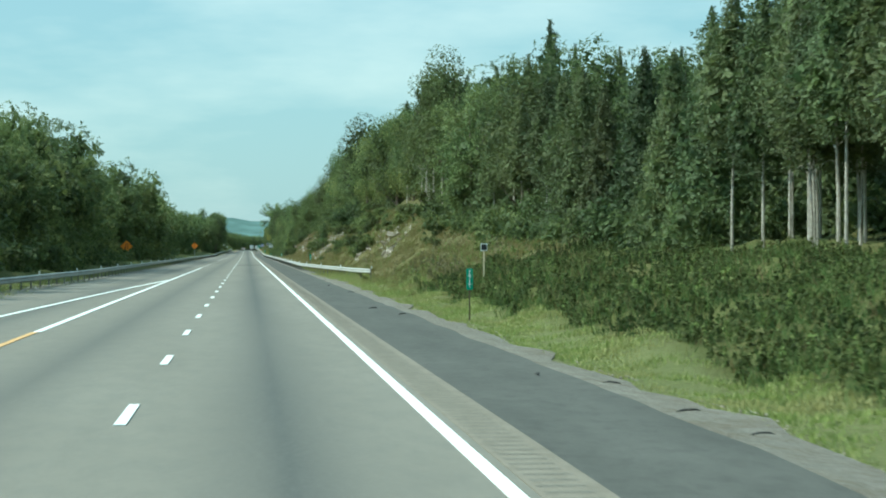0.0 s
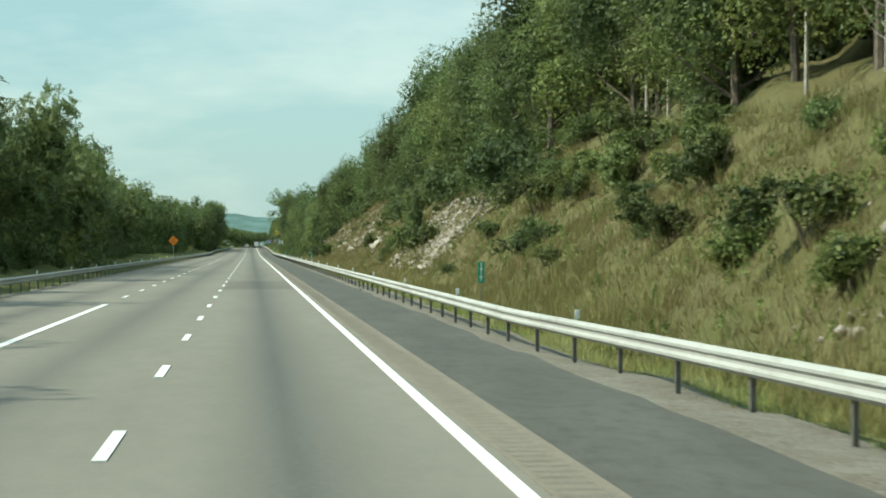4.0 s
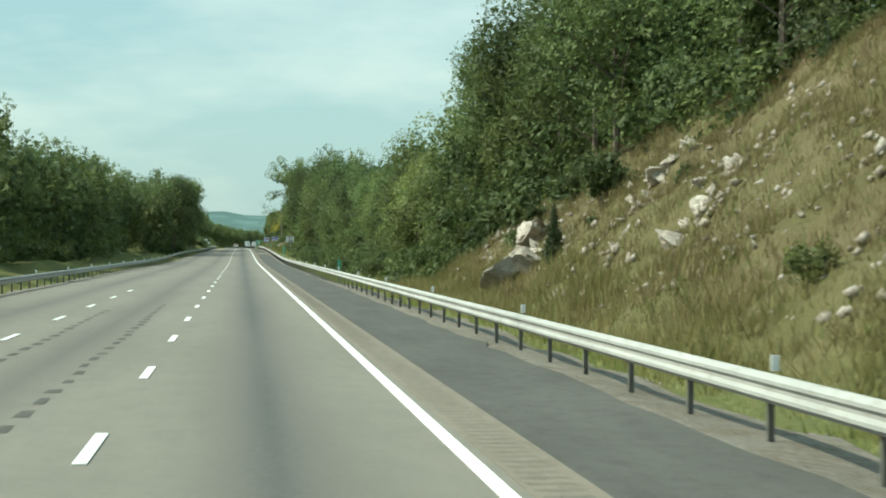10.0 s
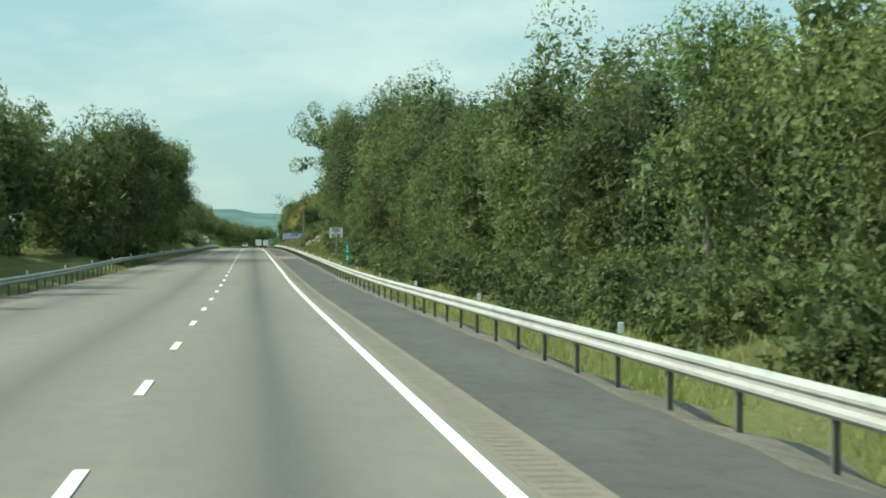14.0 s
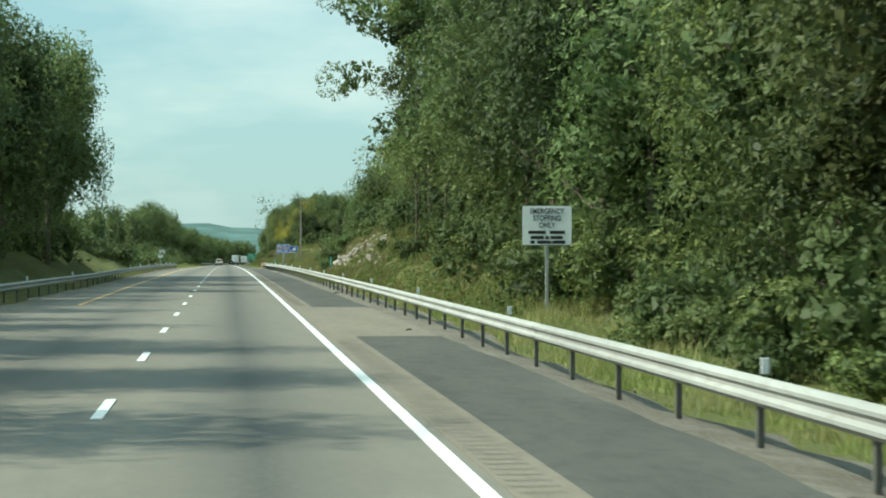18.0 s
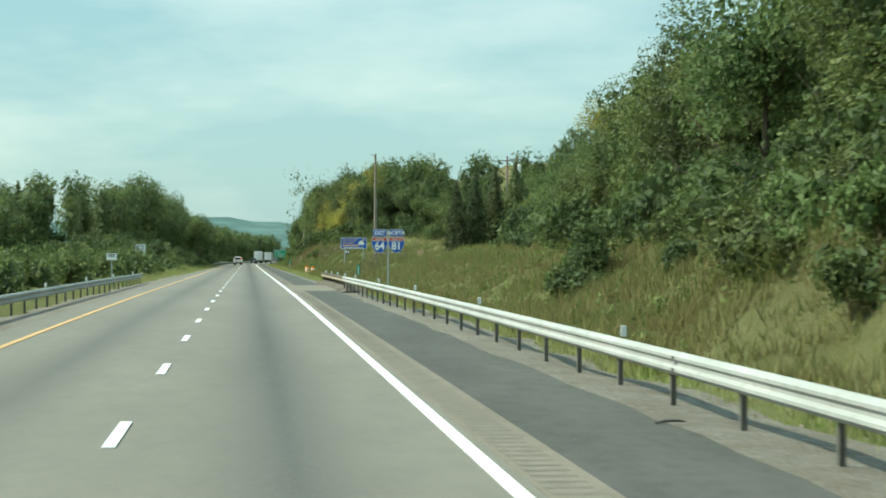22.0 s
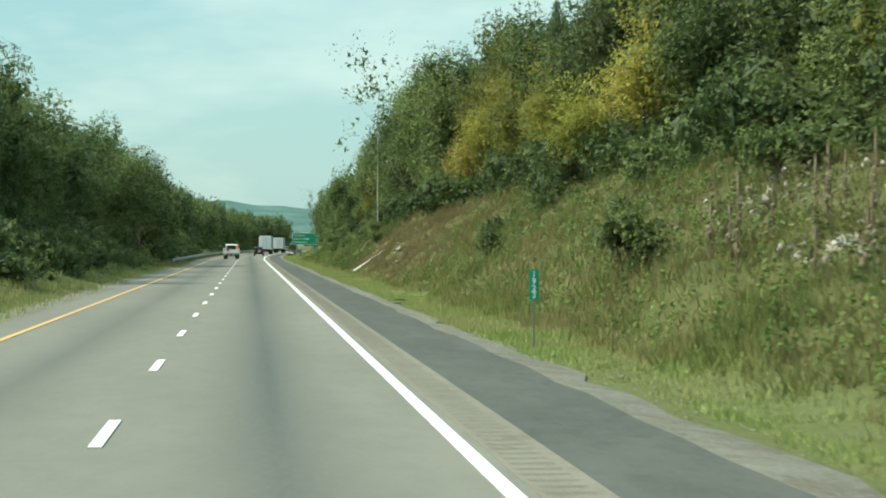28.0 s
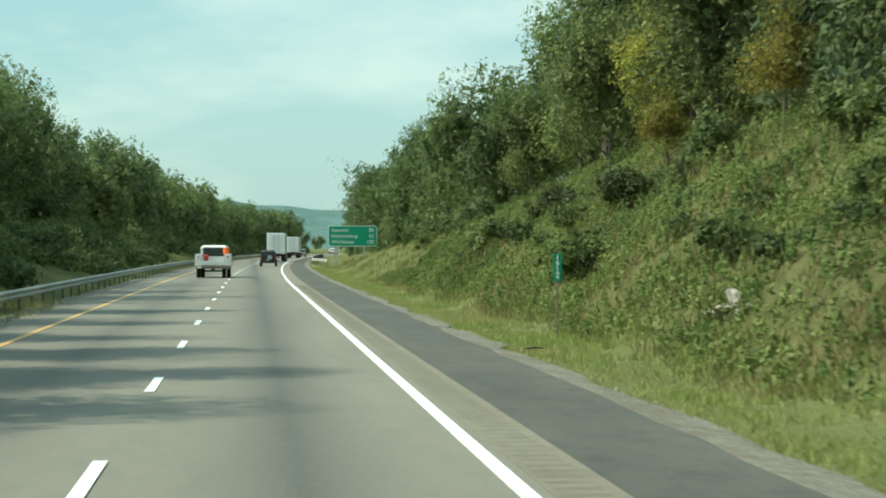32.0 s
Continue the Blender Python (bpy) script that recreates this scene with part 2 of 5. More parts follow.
def ground_material():
    m = Mat("grassy_ground", 0.95, spec=0.1)
    grass = m.ramp(m.noise(0.22, 5, 0.6), (0.3, (0.092, 0.112, 0.034)), (0.5, (0.135, 0.15, 0.05)), (0.72, (0.18, 0.178, 0.072)))
    sep = m.n.new("ShaderNodeSeparateXYZ")
    m.l.new(m.tc.outputs["Object"], sep.inputs[0])
    dry = m.ramp(m.span(sep.outputs["Y"], 0, 1500), (0.058, (0, 0, 0)), (0.075, (.6, .6, .6)), (0.13, (.5, .5, .5)), (0.18, (.85, .85, .85)), (0.25, (.9, .9, .9)), (0.315, (.9, .9, .9)),
                 (0.335, (0, 0, 0)), (0.51, (0, 0, 0)), (0.56, (.35, .35, .35)), (0.60, (.25, .25, .25)), (0.63, (.3, .3, .3)), (0.768, (.3, .3, .3)),
                 (0.78, (.8, .8, .8)), (0.83, (.8, .8, .8)), (0.86, (.1, .1, .1)))
    side = m.span(sep.outputs["X"], 5.0, 8.0)
    earth = m.ramp(m.noise(0.8, 6, 0.7), (0.3, (0.128, 0.092, 0.056)), (0.5, (0.182, 0.132, 0.083)), (0.7, (0.22, 0.168, 0.112)))
    thatch = m.ramp(m.noise(14, 5, 0.75, (1, 1, .35)), (0.35, (0.15, 0.115, 0.062)), (0.65, (0.29, 0.235, 0.14)))
    earth = m.mix(m.span(m.noise(1.7, 4, .6), 0.4, 0.6, 0.2, 0.8), earth, thatch)
    green = m.mix(m.span(m.noise(11, 4, .7), 0.4, 0.65), (0.075, 0.09, 0.03), (0.165, 0.175, 0.07))
    earth = m.mix(m.span(m.spot(0.33, 4), 0.49, 0.62, 0.0, 0.65), earth, green)
    grass = m.mix(m.maths("MULTIPLY", m.maths("MULTIPLY", dry, side), m.span(m.noise(0.12, 3), 0.3, 0.6, 0.4, 1.0)), grass, earth)
    grass = m.mix(m.span(m.spot(0.33, 4), 0.5, 0.64, 0.0, 0.4), grass, (0.17, 0.145, 0.07))
    grass = m.mix(m.span(m.noise(2.4, 6, 0.75), 0.5, 0.68, 0.0, 0.55), grass, (0.07, 0.08, 0.03))
    grass = m.mix(m.span(m.noise(3.7, 6, 0.8, (1, 1, .5)), 0.52, 0.68, 0.0, 0.55), grass, (0.225, 0.20, 0.105))
    mown = m.mix(m.span(m.noise(5, 5, .7), 0.35, 0.65), (0.145, 0.168, 0.06), (0.235, 0.245, 0.108))
    grass = m.mix(m.span(m.maths("ABSOLUTE", sep.outputs["X"]), 5.5, 6.3, 0.9, 0.0), grass, mown)
    fine = m.mix(m.span(m.noise(22, 4, 0.75), 0.4, 0.7, 0.0, 0.6), grass, (0.07, 0.068, 0.03))
    m.colour(fine)
    m.bump(m.noise(9, 5, .7), 0.9, 0.14)
    return m.m


def rock_material():
    m = Mat("limestone", 0.9, spec=0.2)
    oi = m.n.new("ShaderNodeObjectInfo")
    c = m.ramp(m.noise(1.6, 6, 0.65), (0.28, (0.22, 0.185, 0.145)), (0.45, (0.35, 0.31, 0.26)), (0.7, (0.49, 0.45, 0.39)))
    c = m.mix(m.span(m.noise(5, 5, 0.7), 0.5, 0.66, 0.0, 0.65), c, (0.19, 0.145, 0.10))
    hsv = m.n.new("ShaderNodeHueSaturation")
    m.l.new(m.span(oi.outputs["Random"], 0, 1, 0.8, 1.2), hsv.inputs["Value"])
    m.l.new(c, hsv.inputs["Color"])
    m.colour(hsv.outputs[0])
    m.bump(m.noise(7, 6, 0.7), 0.7, 0.06)
    return m.m


M = dict(
    road=road_material("road_asphalt"),
    shoulder=shoulder_material("dark_shoulder_asphalt", (0.055, 0.055, 0.049), (0.098, 0.096, 0.086)),
    strip=shoulder_material("tan_concrete_strip", (0.158, 0.138, 0.108), (0.205, 0.182, 0.147)),
    gravel=shoulder_material("grey_gravel", (0.13, 0.12, 0.10), (0.225, 0.208, 0.178)),
    patch=road_material("newer_asphalt", .74),
    groove=plain("dark_groove", (0.145, 0.137, 0.115), 0.9),
    white=plain("white_road_paint", (0.72, 0.74, 0.72), 0.6, var=0.08, scale=9),
    yellow=plain("worn_yellow_road_paint", (0.56, 0.34, 0.14), 0.6, var=0.25, scale=4),
    ground=ground_material(),
    rock=rock_material(),
    galv=weathered("galvanised_steel", (0.40, 0.405, 0.38), (0.25, 0.225, 0.18)),
    post=plain("weathered_steel_post", (0.20, 0.195, 0.175), 0.65, 0.5, 0.2, 3.0),
    dirt=shoulder_material("loose_brown_dirt", (0.075, 0.062, 0.045), (0.135, 0.115, 0.088)),
    rust=weathered("rusty_steel", (0.085, 0.062, 0.045), (0.15, 0.105, 0.07)),
    faded=weathered("faded_cream_paint", (0.34, 0.285, 0.19), (0.25, 0.19, 0.12)),
    leaf=leaf_material("broad_leaves", (0.089, 0.129, 0.040), (0.151, 0.204, 0.066), (0.240, 0.297, 0.111), 0.38),
    leaf_b=leaf_material("olive_leaves", (0.117, 0.148, 0.042), (0.201, 0.247, 0.072), (0.318, 0.356, 0.128), 0.38),
    leaf_y=leaf_material("yellowing_leaves", (0.22, 0.20, 0.04), (0.38, 0.34, 0.07), (0.49, 0.43, 0.115), 0.5),
    needle=leaf_material("cedar_needles", (0.079, 0.108, 0.043), (0.126, 0.158, 0.065), (0.180, 0.210, 0.086), 0.3, 14.0, .55),
    # inner leaves: crown shade worked into a slightly darker green
    core=leaf_material("inner_foliage_shade", (0.084, 0.117, 0.042), (0.125, 0.166, 0.059), (0.173, 0.214, 0.082), 0.4, 5.0, .62),
    grass=leaf_material("green_grass", (0.157, 0.192, 0.053), (0.235, 0.269, 0.082), (0.353, 0.358, 0.141), 0.4, 0, alt=(0.339, 0.275, 0.124)),
    lawn=leaf_material("verge_grass", (0.209, 0.259, 0.071), (0.305, 0.360, 0.112), (0.452, 0.455, 0.202), 0.4, 0, alt=(0.367, 0.340, 0.154)),
    dry=leaf_material("dry_grass", (0.275, 0.220, 0.101), (0.407, 0.330, 0.162), (0.528, 0.451, 0.253), 0.4, 0, alt=(0.253, 0.248, 0.086)),
    weed=leaf_material("weed_leaves", (0.163, 0.232, 0.066), (0.245, 0.320, 0.095), (0.392, 0.433, 0.170), 0.4, 0),
    russet=leaf_material("russet_grass", (0.215, 0.152, 0.083), (0.308, 0.220, 0.127), (0.418, 0.319, 0.187), 0.35, 0, alt=(0.242, 0.204, 0.091)),
    cover=leaf_material("matted_grass", (0.150, 0.147, 0.049), (0.242, 0.230, 0.088), (0.392, 0.339, 0.165), 0.4, 0, alt=(0.307, 0.243, 0.118)),
    seed=leaf_material("pale_seed_heads", (0.17, 0.175, 0.07), (0.27, 0.25, 0.12), (0.42, 0.38, 0.23), 0.4, 0),
    bramble=leaf_material("bramble_leaves", (0.062, 0.098, 0.030), (0.105, 0.15, 0.046), (0.18, 0.22, 0.085), 0.4, 0),
    bark=plain("grey_brown_bark", (0.13, 0.105, 0.08), 0.9, var=0.4, scale=5, bump=0.5),
    bark_pale=plain("pale_dead_bark", (0.36, 0.33, 0.28), 0.9, var=0.3, scale=5),
)


# ---- mesh helpers ----


def mesh_of(name, verts, faces, mat, smooth=False):
    me = bpy.data.meshes.new(name)
    me.from_pydata(np.asarray(verts, float).tolist(), [], faces if isinstance(faces, list) else faces.tolist())
    me.materials.append(mat)
    if smooth:
        me.polygons.foreach_set("use_smooth", [True] * len(me.polygons))
    me.update()
    return me


def put(name, me, parent=None, label="", category="", group="", kind=""):
    ob = new(name, me)
    ob.parent = parent
    return tagged(ob, label, category, group, kind)


def part(name, bm, mat, parent=None, label="", smooth=False):
    me = bpy.data.meshes.new(name)
    bm.to_mesh(me)
    bm.free()
    me.materials.append(mat)
    if smooth:
        me.polygons.foreach_set("use_smooth", [True] * len(me.polygons))
    return put(name, me, parent, label)


def box(bm, x0, x1, y0, y1, z0, z1, bevel=0.0):
    g = bmesh.ops.create_cube(bm, size=1.0)
    vs = g["verts"]
    for v in vs:
        v.co = Vector(((x0 + x1) / 2 + v.co.x * (x1 - x0), (y0 + y1) / 2 + v.co.y * (y1 - y0), (z0 + z1) / 2 + v.co.z * (z1 - z0)))
    if bevel:
        es = list({e for v in vs for e in v.link_edges})
        bmesh.ops.bevel(bm, geom=es, offset=bevel, segments=2, affect="EDGES", profile=0.5)
    return bm


def tube(bm, pts, rads, n=6):
    """A tapering tube through points."""
    rings = []
    for i, p in enumerate(pts):
        d = (Vector(pts[min(i + 1, len(pts) - 1)]) - Vector(pts[max(i - 1, 0)])).normalized()
        a = d.orthogonal().normalized()
        b = d.cross(a)
        rings.append([bm.verts.new(Vector(p) + rads[i] * (math.cos(k * math.tau / n) * a + math.sin(k * math.tau / n) * b)) for k in range(n)])
    for r, s in zip(rings, rings[1:]):
        for k in range(n):
            bm.faces.new((r[k], r[(k + 1) % n], s[(k + 1) % n], s[k]))
    bm.faces.new(rings[0][::-1])
    bm.faces.new(rings[-1])
    return bm


# ---- the lie of the land: x across (0 at the right edge line), y along the road ----
CYCLE, LANE = 11.52, 3.6
SLOPE = [(-200, 0), (600, 0), (660, 0.008), (740, 0.0072), (860, 0.004), (960, 0), (9000, 0)]
CURVE_Y, CURVE_R = 1323.0, 5080.0


def road_z(y):
    y = np.asarray(y, float)
    ys = np.arange(-200.0, 6000.0, 5.0)
    s = np.interp(ys, *zip(*SLOPE))
    z = np.concatenate([[0], np.cumsum((s[1:] + s[:-1]) * 2.5)])
    return np.interp(y, ys, z - np.interp(0, ys, z))


def road_x(y):
    d = np.clip(np.asarray(y, float) - CURVE_Y, 0, None)
    return np.where(d < 1500, d * d / (2 * CURVE_R), 1500 ** 2 / (2 * CURVE_R) + (d - 1500) * 1500 / CURVE_R)


# station, toe of the bank, slope, height of the bank, slope above it
BANK = [
    (-100, 5.2, .20, 1.6, .08), (90, 5.2, .20, 1.8, .10), (125, 7.0, .36, 3.0, .25), (140, 8.3, .55, 4.0, .30), (165, 7.0, .80, 5.2, .42), (270, 6.5, .95, 8.0, .5),
    (345, 6.5, .90, 8.0, .5), (430, 6.8, .85, 9.5, .4), (474, 7.0, .90, 6.0, .3), (492, 8.0, .3, .7, .08), (515, 9.0, .1, .0, .02),
    (735, 9.0, .1, .2, .05), (765, 7.5, .4, 2.5, .2), (790, 6.5, .7, 5.0, .35), (880, 6.5, .72, 6.5, .35), (905, 7.0, .45, 5.0, .3),
    (960, 7.0, .26, 4.5, .15), (1040, 6.0, .18, 4.0, .16), (1085, 5.6, .25, 3.5, .16), (1105, 5.6, .5, 3.6, .25), (1160, 5.8, .75, 5.2, .35),
    (1220, 5.8, .8, 6.0, .4), (1300, 5.4, .7, 6.5, .4), (1370, 6.0, .5, 6.0, .3), (1450, 6.0, .3, 4.0, .2), (2200, 6.0, .1, 2.0, .05)]
# station, foot of the left bank, slope, height
LEFT = [(-100, -15, .10, 1.0), (600, -13.5, .10, 1.0), (760, -12.5, .2, 1.6), (810, -11.0, .5, 3.4), (880, -11, .4, 3.0), (915, -11, .05, .4),
        (1060, -11, .05, .4), (1110, -10.6, .4, 3.2), (1400, -10.6, .4, 3.2), (1600, -12, .1, 1.0)]
PAVE_L = [(-100, -16.5), (60, -13.6), (130, -12.2), (224, -11.3), (560, -11.3), (700, -9.6), (800, -8.3), (6000, -8.3)]


def soft(v, k=0.5):
    return k * np.logaddexp(0, v / k)


def land(x, y, rough=True):
    """Ground height."""
    x, y = np.broadcast_arrays(np.asarray(x, float), np.asarray(y, float))
    xs = np.clip(x - road_x(y), -45.0, 48.0)
    st = [b[0] for b in BANK]
    toe, sl, top, up = (np.interp(y, st, [b[i] for b in BANK]) for i in (1, 2, 3, 4))
    rise = soft(xs - toe, 0.35) * sl
    over = soft(rise - top, 0.5)
    z = rise - over + over / np.maximum(sl, 0.05) * np.minimum(up, sl)
    z = np.minimum(z, 34 + 0.0 * z)
    z = z - 0.13 * np.clip((xs - 2.9) / 1.6, 0, 1) * np.clip(1 - (xs - toe) / 3, 0, 1)
    stl = [b[0] for b in LEFT]
    toe, sl, top = (np.interp(y, stl, [b[i] for b in LEFT]) for i in (1, 2, 3))
    lr = soft(toe - xs, 0.4) * sl
    z = z + lr - soft(lr - top, 0.4) * 0.9
    pl = np.interp(y, *zip(*PAVE_L))
    off = np.maximum(np.clip(xs - 3.4, 0, None), np.clip(pl - 1.0 - xs, 0, None))
    if rough:
        amp = np.clip(off / 4, 0, 1) * 0.45
        z = z + amp * (np.sin(x * .9 + 1.3 * np.sin(y * .31)) * np.sin(y * .43 + 1.1 * np.sin(x * .5)) + .5 * np.sin(x * 2.1 + y * .87) * np.sin(y * 1.3 - x * .7))
    z = z - 0.06 - 0.05 * np.clip(1 - off * 2, 0, 1)
    return z + road_z(y)


def strip(name, mat, ys, xa, xb, lift, kind="structure", parent=None, n=1, label="", outer=None):
    """A ribbon along the road between two offsets, with a thickness of its own."""
    ys = np.asarray(ys, float)
    xa, xb = (np.broadcast_to(np.asarray(v, float), ys.shape) for v in (xa, xb))
    cols = []
    for k in range(n + 1):
        x = xa + (xb - xa) * k / n + road_x(ys)
        z = road_z(ys) + lift
        cols.append(np.stack([x, ys, z if outer is None else z + (outer - z) * (k / n) ** 1.5], 1))
    low_a, low_b = cols[0] - (0, 0, 0.03), cols[-1] - (0, 0, 0.03)
    cols = [low_a] + cols + [low_b]
    v = np.stack(cols, 1).reshape(-1, 3)
    c = len(cols)
    f = [(i * c + k, i * c + k + 1, (i + 1) * c + k + 1, (i + 1) * c + k) for i in range(len(ys) - 1) for k in range(c - 1)]
    return put(name, mesh_of(name, v, f, mat), parent, label, kind=kind)


# ground sheet out to the horizon
gx = np.concatenate([-np.geomspace(3000, 24, 26), np.arange(-22, -10, 1.0), [-9, -6, -3, 0, 2.4], np.arange(3.0, 22, .6), np.geomspace(22.5, 60, 22), np.geomspace(66, 3000, 18)])
gy = np.concatenate([np.arange(-140, 1480, 2.4), np.geomspace(1482, 5200, 70)])
X, Y = np.meshgrid(gx, gy)
X = X + road_x(Y)
Z = land(X, Y)
c = len(gx)
gf = [(i * c + k, i * c + k + 1, (i + 1) * c + k + 1, (i + 1) * c + k) for i in range(len(gy) - 1) for k in range(c - 1)]
ground = put("ground", mesh_of("ground", np.stack([X, Y, Z], 2).reshape(-1, 3), gf, M["ground"], True), None,
             "grassy roadside ground with banks beside the motorway", "ground", kind="structure")

ys_all = np.concatenate([np.arange(-120, 1480, 6.0), np.arange(1480, 2400, 20.0)])
road = strip("road", M["road"], ys_all, np.interp(ys_all, *zip(*PAVE_L)), 0.22, 0.0, n=4, label="grey-tan motorway pavement with dark drip bands along each lane")
tagged(road, category="road")
def ragged(ys, x, amp, seed):
    r = np.random.default_rng(seed)
    return x + amp * (np.sin(ys * .21 + seed) + np.sin(ys * .53 + 2 * seed)) * .3 + r.normal(0, amp * .6, len(ys))


GAPS = [(735.0, 757.0), (946.5, 967.0)]          # pale concrete crossings of the shoulder
edges = [-120.0, 735.0, 757.0, 946.5, 967.0, 1480.0]
SIDE = [(-120, 2.9), (700, 2.8), (835, 2.6), (985, 2.4), (1105, 2.36), (1330, 2.42), (2400, 2.4)]      # outer edge of the shoulder
for a, b in ((edges[0], edges[1]), (edges[2], edges[3]), (edges[4], edges[5])):
    ys = np.linspace(a, b, int((b - a) / 2) + 2)
    strip("shoulder", M["shoulder"], ys, 0.78, ragged(ys, np.interp(ys, *zip(*SIDE)), .08, 1), 0.004, label="dark grey asphalt hard shoulder")
ys = np.arange(1480, 2400, 20.0)
strip("shoulder", M["shoulder"], ys, 0.78, 2.4, 0.004, label="dark grey asphalt hard shoulder")
for a, b in GAPS:
    strip("shoulder_patch", M["strip"], np.linspace(a, b, 8), 0.78, 2.7, 0.005, label="pale concrete patch across the hard shoulder")
strip("concrete_strip", M["strip"], ys_all, 0.18, 0.79, 0.008, label="tan concrete strip beside the edge line")
yg = np.concatenate([np.arange(-120, 1480, 2.0), np.arange(1480, 2400, 20.0)])
xg = ragged(yg, np.interp(yg, [85, 105, 140, 190, 940, 985, 1105], [3.95, 4.1, 4.6, 4.3, 4.3, 3.7, 3.1]), .22, 3)
strip("gravel_verge", M["gravel"], yg, np.interp(yg, *zip(*SIDE)) - .2, xg, -0.012, n=4, label="pale gravel and dirt verge beside the shoulder", outer=land(xg + road_x(yg), yg) + .04)
strip("gravel_verge_median", M["gravel"], yg, np.interp(yg, *zip(*PAVE_L)) - 1.2 + ragged(yg, 0, .2, 5), np.interp(yg, *zip(*PAVE_L)) + .05, -0.012, label="pale gravel verge beside the median")
strip("edge_line", M["white"], ys_all, -0.09, 0.065, 0.012, parent=road)
y2 = np.arange(760, 1480, 6.0)
strip("edge_line", M["yellow"], np.concatenate([y2, np.arange(1480, 2000, 20)]), -7.33, -7.17, 0.012, parent=road)
strip("edge_line", M["yellow"], np.arange(-120, 52, 6.0), -7.33, -7.17, 0.012, parent=road)
strip("edge_line", M["white"], np.arange(48, 228, 6.0), -7.31, -7.11, 0.012, parent=road)
ramp_y = np.array([-60, 0, 60, 92, 122, 130.])
strip("edge_line", M["white"], ramp_y, np.interp(ramp_y, [-60, 92, 130], [-12.6, -8.75, -7.4]), np.interp(ramp_y, [-60, 92, 130], [-12.4, -8.55, -7.2]), 0.013, parent=road)
DASH0 = 12.83


def dash(x, y, me=[]):
    if not me:
        bm = box(bmesh.new(), -0.07, 0.07, -1.45, 1.45, 0, 0.012)
        d = bpy.data.meshes.new("lane_dash")
        bm.to_mesh(d)
        bm.free()
        d.materials.append(M["white"])
        me.append(d)
    ob = put("lane_dash", me[0], road)
    ob.location = (x + float(road_x(y)), y, float(road_z(y)) + 0.003)
    ob.rotation_euler = (math.atan(float(road_z(y + 1) - road_z(y - 1)) / 2), 0, -math.atan(float(road_x(y + 1) - road_x(y - 1)) / 2))


for k in range(-8, 155):
    dash(-3.6, DASH0 + k * CYCLE)
for k in range(19, 41):
    dash(-7.2, DASH0 + k * CYCLE + 1.0)

# ---- guard rails ----


def rail_mesh(name, ys, xs, z0, mat, side, low=None):
    """W-beam: profile swept along the road; side +1 faces the left."""
    prof = [(0.0, .155), (-.03, .15), (-.08, .10), (-.08, .06), (-.04, .02), (-.04, -.02), (-.08, -.06), (-.08, -.10), (-.03, -.15), (0, -.155)]
    back = [(a + 0.006, b) for a, b in prof[::-1]]
    prof = prof + back
    n = len(prof)
    v = []
    for y, x, z in zip(ys, xs, z0):
        v += [(x + side * a, y, z + b) for a, b in prof]
    f = [(i * n + k, i * n + (k + 1) % n, (i + 1) * n + (k + 1) % n, (i + 1) * n + k) for i in range(len(ys) - 1) for k in range(n)]
    f += [tuple(range(n)), tuple((len(ys) - 1) * n + k for k in range(n))[::-1]]
    me = mesh_of(name, v, f, mat)
    if low:                                                   # paler lower wave
        me.materials.append(low)
        me.polygons.foreach_set("material_index", [1 if i < len(f) - 2 and i % n in (4, 5, 6, 7) else 0 for i in range(len(f))])
    return me


def guardrail(label, y0, y1, xf, side, mat, post_mat, step=3.6, reflectors=0, low=None):
    rail = put("guardrail", None, None, label, "guardrail", "guardrails")
    m = max(1, round((y1 - y0) / 14.4))
    ys = np.linspace(y0, y1, m + 1)
    for a, b in zip(ys[:-1], ys[1:]):
        seg = np.linspace(a, b + .12, 9)
        lap = 0.003 * (int(a) % 2)
        put("beam", rail_mesh("beam", seg, xf(seg) + road_x(seg) + lap, road_z(seg) + 0.53, mat, side, low), rail)
    bm = bmesh.new()
    box(bm, -.038, .038, -.005, .005, -.5, .0)
    box(bm, -.036, -.031, -.035, .035, -.5, .0)
    box(bm, .031, .036, -.035, .035, -.5, .0)
    pm = bpy.data.meshes.new("post")
    bm.to_mesh(pm)
    bm.free()
    pm.materials.append(post_mat)
    bm = box(bmesh.new(), -.045, .045, -.012, .012, 0, .17, .006)
    rm = bpy.data.meshes.new("reflector")
    bm.to_mesh(rm)
    bm.free()
    rm.materials.append(M["white"])
    for i, y in enumerate(np.arange(y0 + 0.4, y1, step)):
        x = float(xf(y) + road_x(y)) + side * .062
        p = put("post", pm, rail)
        p.location, p.scale = (x, y, float(road_z(y)) + 0.66), (1, 1, 1.9)
        if reflectors and i % reflectors == 0:
            r = put("reflector", rm, rail)
            r.location = (x + side * .05, y, float(road_z(y)) + 0.69)
    return rail


def right_x(y):
    return np.interp(y, [134, 140, 157, 165, 178, 195, 1500], [6.5, 5.7, 4.9, 4.5, 3.95, 3.3, 3.3])


def left_x(y):
    return np.interp(y, [-120, 60, 130, 690, 800, 6000], [-16.5, -14.4, -12.6, -12.2, -9.5, -9.4])


